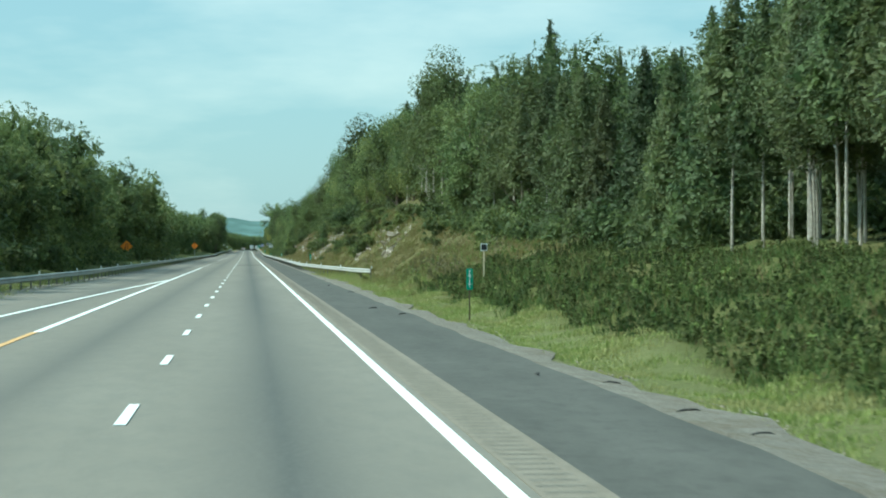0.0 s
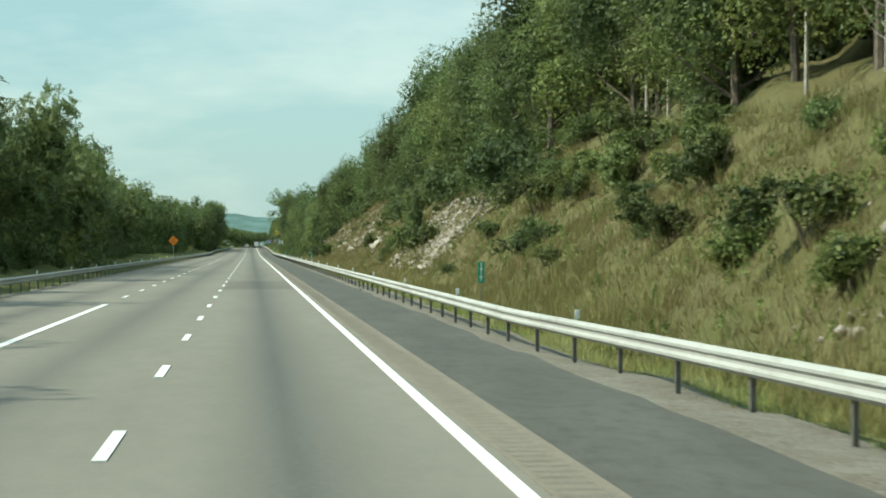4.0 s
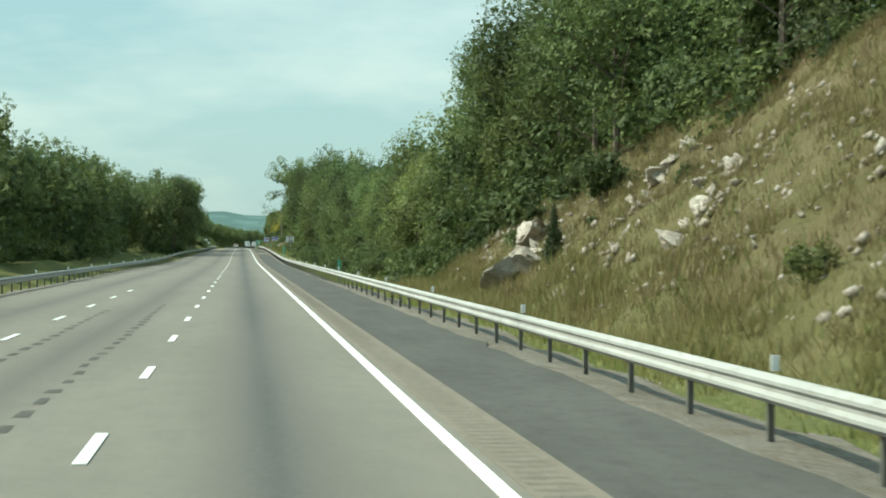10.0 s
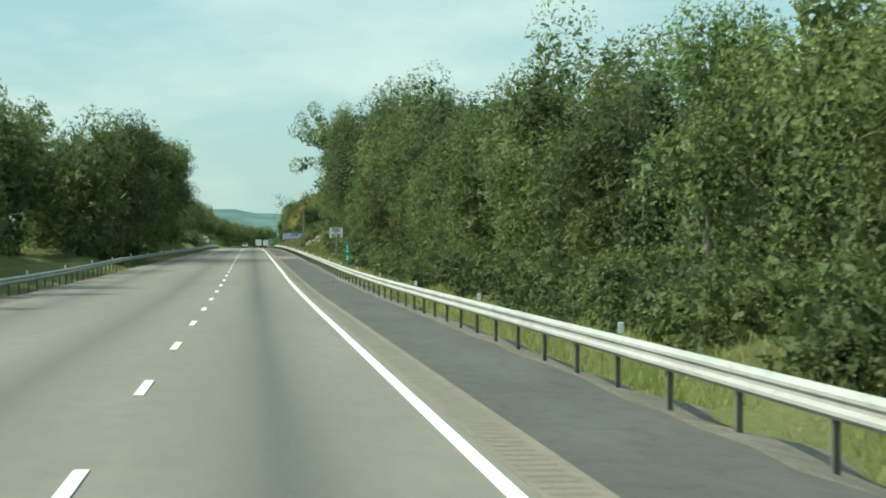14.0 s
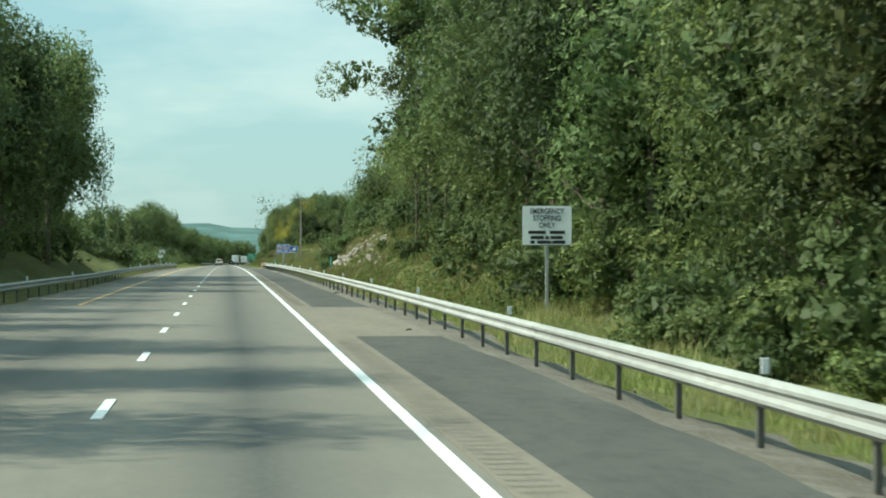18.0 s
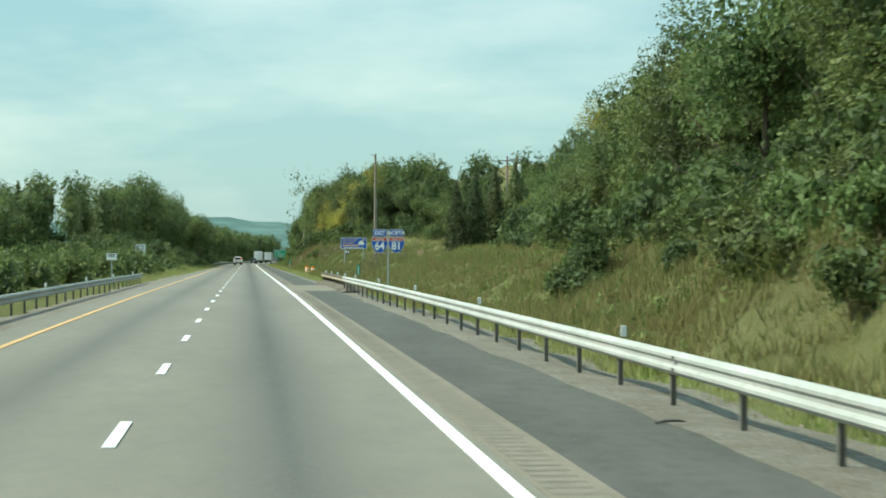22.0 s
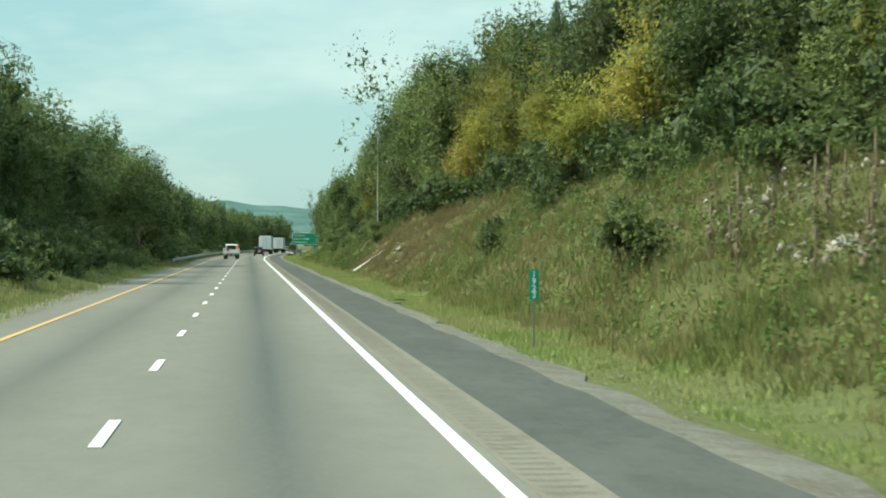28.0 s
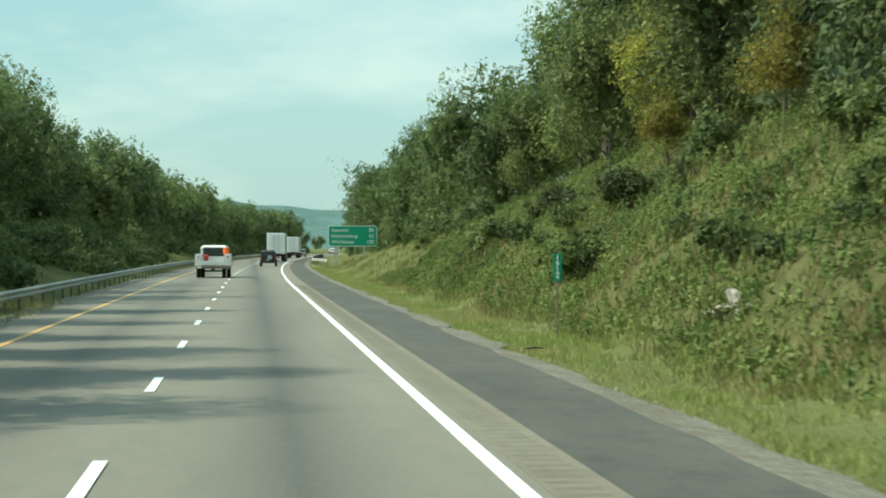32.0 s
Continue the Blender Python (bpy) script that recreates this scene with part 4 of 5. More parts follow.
for k, x, y, s in (("bush1", 8.2, 274, .95), ("bush0", 7.6, 296, .62), ("bush2", 7.3, 402, 1.0), ("bush0", 10.6, 452, .8), ("bush3", 7.0, 868, .7), ("cedar1", 9.3, 289, .36), ("cedar0", 8.8, 452, .2),
                   ("cedar2", 21.5, 1028, .74), ("cedar0", 17.4, 1024, .62), ("cedar1", 19.4, 1026, .72), ("cedar0", 23.4, 1027, .7), ("cedar2", 18.6, 1029, .66)):
    tree(k, x, y, s, 1.1)


def mass_of(name, items, label):
    """The trees behind the front row, as one mass."""
    V, Fq, I, o = [], [], [], 0
    rng = np.random.default_rng(5)
    xs, ys = np.array([i[1] for i in items]), np.array([i[2] for i in items])
    zs = land(xs, ys)
    for (key, x, y, s, t), z in zip(items, zs):
        (lv, lf, cv, cf), mi = FAR[key]
        a = rng.uniform(0, math.tau)
        ca, sa = math.cos(a), math.sin(a)
        v = np.concatenate([lv, cv])
        v = np.stack([(v[:, 0] * ca - v[:, 1] * sa) * s + x, (v[:, 0] * sa + v[:, 1] * ca) * s + y, v[:, 2] * s * t + z - .4], 1)
        V.append(v)
        Fq += [lf + o, cf + o + len(lv)]
        I += [np.full(len(lf), mi), np.full(len(cf), 4)]
        o += len(v)
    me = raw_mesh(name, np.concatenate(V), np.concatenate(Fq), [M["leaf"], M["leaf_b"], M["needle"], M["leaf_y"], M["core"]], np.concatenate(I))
    return put(name, me, None, label, "woodland", kind="stuff")


mass_of("right_woodland", [i for i in MASS if i[1] > 0 + road_x(i[2])], "dense mixed green woodland on the bank behind the first trees")
mass_of("left_woodland", [i for i in MASS if i[1] <= 0 + road_x(i[2])], "dense dark green woodland along the median")

# ---- grasses and weeds ----


def tufts(name, mat, label, zones, seed):
    """Blades in tufts. zones: y0, y1, x0, x1, tufts a square metre, blades, height, blade width."""
    rng = np.random.default_rng(seed)
    V = []
    for y0, y1, x0, x1, dens, k, h, w in zones:
        n = int((y1 - y0) * (x1 - x0) * dens)
        x, y = rng.uniform(x0, x1, n), rng.uniform(y0, y1, n)
        patch = np.sin(x * 1.3 + y * .21) + np.sin(y * .37 - x * .6) + np.sin(y * .083 + 2)
        keep = patch + rng.normal(0, .8, n) > -2.0
        x, y = x[keep], y[keep]
        n = len(x)
        base = np.stack([x + road_x(y), y, land(x + road_x(y), y) - .04], 1)
        hh = h * rng.uniform(.5, 1.3, (n, 1)) * (1 + .25 * patch[keep][:, None] / 3)
        b = base[:, None, :] + np.concatenate([rng.normal(0, .14, (n, k, 2)), np.zeros((n, k, 1))], 2)
        a = rng.uniform(0, math.tau, (n, k))
        side = np.stack([np.cos(a), np.sin(a), 0 * a], 2) * w
        lean = rng.normal(0, .32, (n, k, 2))
        tip = b + np.concatenate([lean * hh[:, :, None], (hh * rng.uniform(.7, 1.1, (n, k)))[:, :, None]], 2)
        V.append(np.stack([b - side, b + side, tip], 2).reshape(-1, 3))
    v = np.concatenate(V)
    return put(name, raw_mesh(name, v, np.arange(len(v)).reshape(-1, 3), [mat]), None, label, "grass", kind="stuff")


tufts("verge_grass", M["lawn"], "short green verge grass beside the shoulder",
      [(0, 135, 4.0, 6.2, 38, 7, .12, .019), (135, 170, 3.4, 7.5, 10, 6, .22, .018), (985, 1110, 3.6, 5.8, 26, 7, .14, .018), (1105, 1430, 3.1, 5.8, 34, 7, .15, .018), (134, 160, 4.6, 6.6, 14, 7, .45, .016), (88, 134, 4.3, 8.5, 16, 7, .24, .016), (160, 990, 4.35, 5.6, 12, 6, .28, .014), (500, 775, 4.75, 9.5, 8, 6, .32, .016),
       (980, 1300, -12, -8.6, 4, 6, .35, .02), (-20, 130, -15, -12, 3, 5, .3, .02)], 1)
tufts("bank_grass", M["grass"], "rough green grass and stems on the roadside bank",
      [(20, 100, 5.9, 15, 2, 7, .34, .014), (100, 130, 5.6, 15, 3, 7, .42, .02), (150, 262, 5.0, 14, 4, 7, .45, .015), (262, 350, 5.0, 13, 2.4, 7, .42, .016), (350, 470, 7, 16, 2.2, 7, .4, .016), (990, 1110, 16, 28, 1.3, 7, .6, .026), (400, 500, 5, 9, 1.5, 7, .5, .02), (745, 910, 5, 11, 3.0, 7, .5, .02), (880, 1110, 5, 18, 6, 7, .5, .018),
       (1105, 1180, 5, 17, 7.0, 7, .48, .018), (1252, 1350, 5, 16, 4.0, 7, .45, .017), (1350, 1450, 5.5, 12, 1.0, 6, .5, .025)], 2)
tufts("bank_cover", M["cover"], "low matted grass and stems covering the banks",
      [(88, 262, 5.2, 14, 9, 6, .24, .017), (262, 350, 5.4, 14, 8, 6, .22, .016), (350, 500, 5.4, 18, 6, 6, .22, .017), (745, 910, 5.4, 13, 10, 6, .26, .017), (905, 1110, 5.6, 15, 8, 6, .26, .02),
       (1100, 1180, 5.4, 14, 10, 6, .26, .017), (1180, 1350, 5.2, 13, 9, 6, .26, .017)], 6)
tufts("thicket_grass", M["bramble"], "rank dark green grass and vines on the low bank",
      [(14, 96, 6.1, 15.5, 11, 7, .34, .016)], 11)
tufts("dry_bank_grass", M["dry"], "pale dry grass along the foot of the bank",
      [(170, 350, 5.0, 8.0, 6.0, 7, .6, .015), (95, 165, 6.8, 15, 5.0, 7, .5, .014), (350, 500, 4.8, 8.6, 8.0, 7, .6, .015), (820, 1000, 4.8, 7.5, 2.6, 7, .55, .014), (820, 905, 7, 14, 3.5, 7, .5, .014), (925, 1000, 4.8, 9.5, 4.5, 7, .5, .014), (960, 1060, 7, 12, 1.0, 7, .6, .014)], 3)
tufts("russet_bank_grass", M["russet"], "brown seeding grass on the dry rocky slope",
      [(20, 95, 6.4, 15, 1.6, 7, .42, .012), (160, 262, 7, 14.5, 6, 7, .4, .010), (262, 350, 7, 14, 9, 7, .4, .010), (345, 500, 7, 19, 12, 7, .42, .010), (835, 900, 8, 12, 1.5, 7, .45, .014), (1100, 1180, 6.5, 11, 1.4, 7, .5, .014), (1172, 1256, 6.0, 10, 11, 7, .45, .010), (1172, 1256, 10, 16, 8, 7, .5, .014)], 4)


def weeds(name, mat, zones, seed, label):
    """Leafy stalks."""
    rng = np.random.default_rng(seed)
    P, N = [], []
    for y0, y1, x0, x1, n, h, k in zones:
        x, y = rng.uniform(x0, x1, n), rng.uniform(y0, y1, n)
        z = land(x, y)
        hh = h * rng.uniform(.5, 1.3, (n, 1))
        u = rng.uniform(.05, 1, (n, k))
        r = .28 * hh * (1.1 - u)
        a = rng.uniform(0, math.tau, (n, k))
        P.append(np.stack([x[:, None] + r * np.cos(a), y[:, None] + r * np.sin(a), z[:, None] + hh * u], 2).reshape(-1, 3))
        N.append(np.stack([np.cos(a), np.sin(a), np.full(a.shape, .8)], 2).reshape(-1, 3))
    v, f = leaves(np.concatenate(P), np.concatenate(N), .062, .5, rng, .6)
    return put(name, raw_mesh(name, v, f, [mat]), None, label, "weeds", kind="stuff")


weeds("bramble_thicket", M["bramble"], [(14, 98, 6.2, 15.5, 6500, .36, 22)], 10, "dense dark green brambles and vines on the low bank")
weeds("roadside_weeds", M["weed"], [(20, 100, 6.1, 15, 500, .36, 22), (100, 130, 6.6, 15, 500, .4, 20), (130, 345, 6.5, 12, 500, .5, 24), (745, 840, 6.0, 13, 1900, .5, 20), (880, 1110, 6.0, 16, 2200, .5, 20),
                                    (1090, 1180, 5.8, 10.5, 700, .6, 22), (1125, 1182, 9, 17, 1500, .5, 20), (1230, 1345, 5.4, 11.5, 6500, .42, 20), (1256, 1345, 9, 16, 3200, .55, 22)], 8, "tall leafy green weeds and vines on the bank")
weeds("pale_weeds", M["seed"], [(96, 112, 6.6, 8.6, 34, 1.0, 50), (92, 140, 7, 13, 50, 1.1, 40), (1100, 1132, 7.5, 11, 60, 1.5, 40), (999, 1004, 6.4, 8.6, 18, 1.1, 50), (1008, 1014, 7.2, 8.6, 16, 1.5, 50), (1012, 1020, 8.4, 11.5, 16, 1.4, 50), (1022, 1034, 10, 14, 26, 1.6, 50)], 9, "tall pale seeding weeds on the bank")



def mullein(x, y, h, seed):
    """A dead mullein: a straight stalk, a thick seed spike and withered hanging leaves."""
    r = random.Random(seed)
    p = put("dry_mullein", None, None, "tall dry brown mullein stalk with drooping leaves", "dead plant", "dry stalks")
    p.location = (x, y, float(land(x, y)))
    part("stalk", tube(bmesh.new(), [(0, 0, -.1), (.02, 0, h * .6), (.03, .02, h)], [.022, .018, .012], 6), M["stalk"], p)
    bm = bmesh.new()
    for i in range(int(h * 16)):
        a, z = r.uniform(0, math.tau), h * r.uniform(.18, .72)
        l = r.uniform(.10, .22)
        c, d = Vector((math.cos(a), math.sin(a), 0)), Vector((-math.sin(a), math.cos(a), 0))
        v = [Vector((.02, 0, z)), c * l * .7 + d * .035 + Vector((0, 0, z - l * .4)), c * l * .55 + Vector((0, 0, z - l * 1.5)), c * l * .7 - d * .035 + Vector((0, 0, z - l * .4))]
        bm.faces.new([bm.verts.new(q) for q in v])
    part("leaves", bm, M["stalk"], p)
    part("seed_spike", tube(bmesh.new(), [(.025, .01, h * .74), (.03, .02, h * .86), (.03, .02, h)], [.032, .036, .014], 7), M["stalk"], p)


M["stalk"] = plain("withered_stalk", (0.20, 0.155, 0.10), 0.9, var=0.3, scale=14)
r = random.Random(77)
for i in range(22):
    mullein(r.uniform(7.8, 11.6), r.uniform(1103, 1117), r.uniform(1.1, 2.1), i)

# ---- rocks ----


def rock_mesh(seed):
    """A broken block of bedded limestone: cut faces, ledges and a rough skin."""
    rng = random.Random(seed)
    bm = bmesh.new()
    bmesh.ops.create_icosphere(bm, subdivisions=3, radius=1.0)
    cuts = [Vector((rng.gauss(0, 1), rng.gauss(0, 1), rng.gauss(0, .8))).normalized() for _ in range(11)]
    lim = [rng.uniform(.38, .78) for _ in cuts]
    for v in bm.verts:
        for c, l in zip(cuts, lim):
            d = v.co.dot(c)
            if d > l:
                v.co -= c * (d - l)
        q = v.co * 2.3 + Vector((seed * 5, 0, 0))
        step = math.floor(v.co.z * 4.5 + noise.noise(q) * .8) / 4.5                  # ledges
        v.co.x *= 1 + .16 * math.sin(step * 9 + seed)
        v.co.y *= 1 + .16 * math.sin(step * 7 + 2 * seed)
        v.co *= 1 + .12 * noise.noise(q) + .07 * noise.noise(q * 3.1)
        v.co.z *= .72
    me = bpy.data.meshes.new("rock")
    bm.to_mesh(me)
    bm.free()
    me.materials.append(M["rock"])
    return me


ROCKS = [rock_mesh(s) for s in range(9)]


def outcrop(label, y0, y1, x0, x1, n, size, seed):
    """Blocks crowded into a few ledges that run across the slope, half sunk in it."""
    rng = random.Random(seed)
    top = put("rock_outcrop", None, None, label, "rock outcrop", "rock outcrops")
    cl = [(rng.uniform(x0, x1), rng.uniform(y0, y1)) for _ in range(max(2, n // 22))]
    for _ in range(n):
        cx, cy = rng.choice(cl)
        d = rng.gauss(0, .16)
        x, y = min(max(cx + (x1 - x0) * (d + rng.gauss(0, .05)), x0), x1), min(max(cy + d * 6.0 + rng.gauss(0, .7), y0), y1)
        s = size * rng.uniform(.3, 1.0) * (1.9 if rng.random() < .16 else 1.15)
        r = put("rock", rng.choice(ROCKS), top)
        r.location = (x, y, float(land(x, y)) - s * .02)
        r.rotation_euler = (rng.uniform(-.4, .4), rng.uniform(-1.0, -.3), rng.uniform(-.7, .7) + (3.14 if rng.random() < .5 else 0))
        r.scale = (s * rng.uniform(.8, 1.2), s * rng.uniform(.9, 1.7), s * rng.uniform(.55, .95))


GREY = "pale grey limestone outcrop in the grassy bank"
SCREE = "broken pale limestone scattered down the dry bank"
outcrop(GREY, 168, 186, 8.3, 11.5, 34, .42, 1)
outcrop(GREY, 156, 166, 9.2, 12.2, 28, .40, 13)
outcrop(SCREE, 260, 287, 7.2, 11.8, 330, .225, 2)
outcrop(SCREE, 300, 345, 8.0, 12.8, 60, .36, 3)
outcrop(SCREE, 347, 374, 8.4, 13.5, 170, .34, 12)
outcrop(SCREE, 374, 402, 8.0, 14.0, 80, .33, 4)
outcrop(SCREE, 402, 452, 8.0, 13.5, 80, .33, 5)
outcrop("large weathered limestone boulders above the guardrail", 455, 463.5, 7.8, 9.7, 30, .62, 6)
outcrop(GREY, 838, 868, 7.3, 11.4, 170, .38, 7)
outcrop(GREY, 824, 836, 7.6, 10.0, 12, .6, 11)
outcrop("low pale limestone boulder among dry weeds", 1109, 1112, 9.4, 10.4, 12, .42, 8)
outcrop("large pale limestone boulder on the weedy bank", 1110.5, 1114, 11.3, 12.6, 22, .55, 14)
outcrop("small pale rocks at the foot of the bank", 1180, 1240, 6.8, 9.0, 7, .19, 9)
outcrop("pale rock showing through the green bank", 1262, 1270, 6.3, 7.2, 8, .42, 10)


def scree(zones, seed):
    """Small broken stones lying on the bank."""
    rng = np.random.default_rng(seed)
    base = np.array([(1, 0, 0), (-1, 0, 0), (0, 1, 0), (0, -1, 0), (0, 0, 1), (0, 0, -1)], float)
    tri = np.array([(0, 2, 4), (2, 1, 4), (1, 3, 4), (3, 0, 4), (2, 0, 5), (1, 2, 5), (3, 1, 5), (0, 3, 5)])
    V = []
    for y0, y1, x0, x1, n, s0 in zones:
        cx, cy = rng.uniform(x0, x1, n // 14 + 1), rng.uniform(y0, y1, n // 14 + 1)
        k = rng.integers(0, len(cx), n)
        x, y = np.clip(cx[k] + rng.normal(0, .9, n), x0, x1), cy[k] + rng.normal(0, 1.6, n)
        s = s0 * rng.uniform(.3, 1.5, (n, 1, 1))
        c = np.stack([x, y, land(x, y) + s[:, 0, 0] * .2], 1)[:, None, :]
        V.append(c + s * base[None] * rng.uniform(.5, 1.4, (n, 6, 1)) + s * rng.normal(0, .25, (n, 6, 3)))
    v = np.concatenate(V)
    f = (np.arange(len(v))[:, None, None] * 6 + tri[None]).reshape(-1, 3)
    put("loose_stones", raw_mesh("loose_stones", v.reshape(-1, 3), f, [M["rock"]]), None, "loose pale limestone fragments on the dry bank", "stones", kind="stuff")


scree([(258, 289, 7.2, 12.0, 5200, .10), (165, 190, 8, 12, 250, .12), (300, 345, 7.6, 13, 500, .11), (346, 374, 8, 14, 2600, .11), (0, 134, 3.0, 4.3, 3200, .024), (134, 988, 2.6, 4.5, 9000, .022), (953, 988, 2.7, 4.6, 1500, .035), (988, 1110, 2.4, 3.8, 1500, .024), (1105, 1330, 2.1, 3.3, 3000, .024), (370, 475, 7.6, 15, 1700, .12), (822, 870, 7.3, 11, 600, .13), (1108, 1126, 8.8, 13, 200, .13), (1180, 1240, 6.6, 10, 160, .09)], 3)


def ridge(name, y, x0, x1, h, seed, mat):
    """A distant wooded ridge with a rounded back."""
    xs = np.linspace(x0, x1, 160)
    rng = np.random.default_rng(int(seed * 10))
    prof = h * (.72 + .28 * np.sin(xs * .0041 + seed) + .12 * np.sin(xs * .011 + 2 * seed)) + rng.normal(0, h * .012, 160)
    rows = []
    for d, k in ((-420, 0.0), (-250, .45), (-90, .85), (0, 1.0), (160, .9), (500, 0.0)):
        rows.append(np.stack([xs, np.full(160, y + d), prof * k - 2], 1))
    v = np.stack(rows, 0).reshape(-1, 3)
    f = [(i * 160 + k, i * 160 + k + 1, (i + 1) * 160 + k + 1, (i + 1) * 160 + k) for i in range(5) for k in range(159)]
    return put(name, mesh_of(name, v, f, mat, True), None, "wooded ridge in the distance, tinted blue-green for haze", "hill", kind="structure")


# distance haze is painted into the blue-green base colour of both ridges
M["ridge"] = plain("haze_tinted_wooded_ridge", (0.10, 0.16, 0.15), 1.0, var=0.25, scale=0.02, spec=0.0)
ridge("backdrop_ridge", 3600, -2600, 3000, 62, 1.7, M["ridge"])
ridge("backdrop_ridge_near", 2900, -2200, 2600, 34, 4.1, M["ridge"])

# ---- signs and roadside furniture ----
M["sign_white"] = plain("white_sign_sheet", (0.78, 0.80, 0.78), 0.5, var=0.05)
M["sign_green"] = plain("green_sign_sheet", (0.02, 0.27, 0.16), 0.5, var=0.08)
M["sign_blue"] = plain("blue_sign_sheet", (0.02, 0.10, 0.42), 0.5, var=0.08)
M["sign_red"] = plain("red_sign_sheet", (0.50, 0.06, 0.04), 0.5, var=0.08)
M["sign_orange"] = plain("orange_sign_sheet", (0.80, 0.24, 0.02), 0.5, var=0.08)
M["ink"] = plain("black_sign_ink", (0.03, 0.03, 0.03), 0.6, var=0.1)
M["alu"] = plain("galvanised_sign_post", (0.42, 0.43, 0.42), 0.5, 0.5, 0.12)
M["timber"] = plain("weathered_timber_pole", (0.20, 0.165, 0.13), 0.9, var=0.3, scale=8, bump=0.3)
M["cream"] = plain("cream_painted_post", (0.62, 0.52, 0.36), 0.7, var=0.12)
M["tan"] = plain("tan_sign_sheet", (0.62, 0.42, 0.28), 0.5, var=0.08)


def panel(name, pts, mat, parent, y=0.0, depth=0.012, label=""):
    """A flat outline in x and z, pushed back by its depth; it faces -y."""
    bm = bmesh.new()
    a = [bm.verts.new((x, y, z)) for x, z in pts]
    b = [bm.verts.new((x, y + depth, z)) for x, z in pts]
    n = len(pts)
    bm.faces.new(a)
    bm.faces.new(b[::-1])
    for k in range(n):
        bm.faces.new((a[k], b[k], b[(k + 1) % n], a[(k + 1) % n]))
    bmesh.ops.recalc_face_normals(bm, faces=bm.faces)
    return part(name, bm, mat, parent, label)


def rounded(w, h, r, cx=0.0, cz=0.0, k=4):
    out = []
    for sx, sz, a0 in ((1, 1, 0), (-1, 1, 90), (-1, -1, 180), (1, -1, 270)):
        for i in range(k + 1):
            a = radians(a0 + 90 * i / k)
            out.append((cx + sx * (w / 2 - r) + r * math.cos(a), cz + sz * (h / 2 - r) + r * math.sin(a)))
    return out


def words(text, size, x, z, mat, parent, y, wide=1.0, bold=0.0, slant=0.0, align="CENTER"):
    cu = bpy.data.curves.new("lettering", "FONT")
    cu.body, cu.size, cu.align_x, cu.align_y, cu.extrude, cu.offset, cu.shear = text, size, align, "CENTER", 0.002, bold, slant
    cu.materials.append(mat)
    ob = put("lettering", cu, parent)
    ob.location, ob.rotation_euler, ob.scale = (x, y, z), (math.pi / 2, 0, 0), (wide, 1, 1)
    return ob


def bars(spec, mat, parent, y, name="text_bar"):
    for cx, cz, w, h in spec:
        panel(name, [(cx - w / 2, cz - h / 2), (cx + w / 2, cz - h / 2), (cx + w / 2, cz + h / 2), (cx - w / 2, cz + h / 2)], mat, parent, y, .004)


def post(parent, x, z0, z1, w=.035, mat="alu", y=.03):
    return part("post", box(bmesh.new(), x - w, x + w, y, y + 2 * w, z0, z1, .006), M[mat], parent)


def stand(name, x, y, label, category, group=""):
    ob = put(name, None, None, label, category, group)
    ob.location = (x + float(road_x(y)), y, float(land(x + float(road_x(y)), y)))
    ob.rotation_euler = (0, 0, radians(-3))
    return ob


def mile_marker(x, y, digits, post_mat="post"):
    s = stand("mile_marker", x, y, "narrow green mile marker on a thin roadside post", "road sign", "mile markers")
    s.location.z += .3 if y > 1200 else 0
    post(s, 0, -.9, 1.05, .02, post_mat)
    panel("panel", rounded(.20, .64, .03, 0, 1.32), M["sign_green"], s, 0.0)
    for i, c in enumerate(digits):
        words(c, .17, 0, 1.54 - .145 * i, M["sign_white"], s, -.005, .9, .004)
    bars([(0, 1.18, .13, .012)], M["sign_white"], s, -.005, "rule")


for x, y, n, m in ((4.45, 58, "1916", "rust"), (4.8, 213, "1917", "post"), (4.3, 360.6, "1918", "post"), (4.2, 510, "1919", "post"), (4.4, 812, "1921", "post"),
                   (4.7, 964.5, "1922", "post"), (3.75, 1114.5, "1923", "post"), (4.7, 1272, "1924", "timber")):
    mile_marker(x, y, n, m)

s = stand("mile_post", 3.95, 660, "tall green mile post with white digits behind the guardrail", "road sign", "mile markers")
post(s, 0, -.4, 1.2, .025)
panel("panel", rounded(.32, 1.18, .04, 0, 1.75), M["sign_green"], s, 0.0)
for i, c in enumerate("192"):
    words(c, .36, 0, 2.10 - .34 * i, M["sign_white"], s, -.005, .9, .01)

s = stand("small_plate_sign", 5.85, 1000, "small black and white plate on a thin leaning post", "road sign")
post(s, 0, -.4, 2.35, .018, "post")
panel("panel", [(-.17, 2.32), (.17, 2.24), (.19, 2.62), (-.15, 2.70)], M["ink"], s, -.002)
panel("plate_mark", [(-.15, 2.40), (-.03, 2.38), (-.02, 2.58), (-.14, 2.60)], M["sign_white"], s, -.008, .004)
panel("plate_mark", [(.02, 2.38), (.14, 2.36), (.15, 2.54), (.03, 2.56)], M["sign_white"], s, -.008, .004)

s = stand("utility_pedestal", 15.6, 1042, "tan metal utility pedestal among the weeds", "utility box")
part("body", box(bmesh.new(), -.3, .3, -.2, .2, -.3, .85, .03), M["tan"], s)
part("lid", box(bmesh.new(), -.33, .33, -.23, .23, .855, .92, .02), M["tan"], s)

s = stand("marker_post", 8.1, 84, "pale timber post with a small framed plate", "marker post")
post(s, 0, -.5, 1.75, .035, "cream")
panel("plate", rounded(.30, .32, .02, 0, 1.88), M["sign_white"], s, -.002)
panel("plate_face", rounded(.23, .25, .02, 0, 1.88), M["ink"], s, -.008, .005)


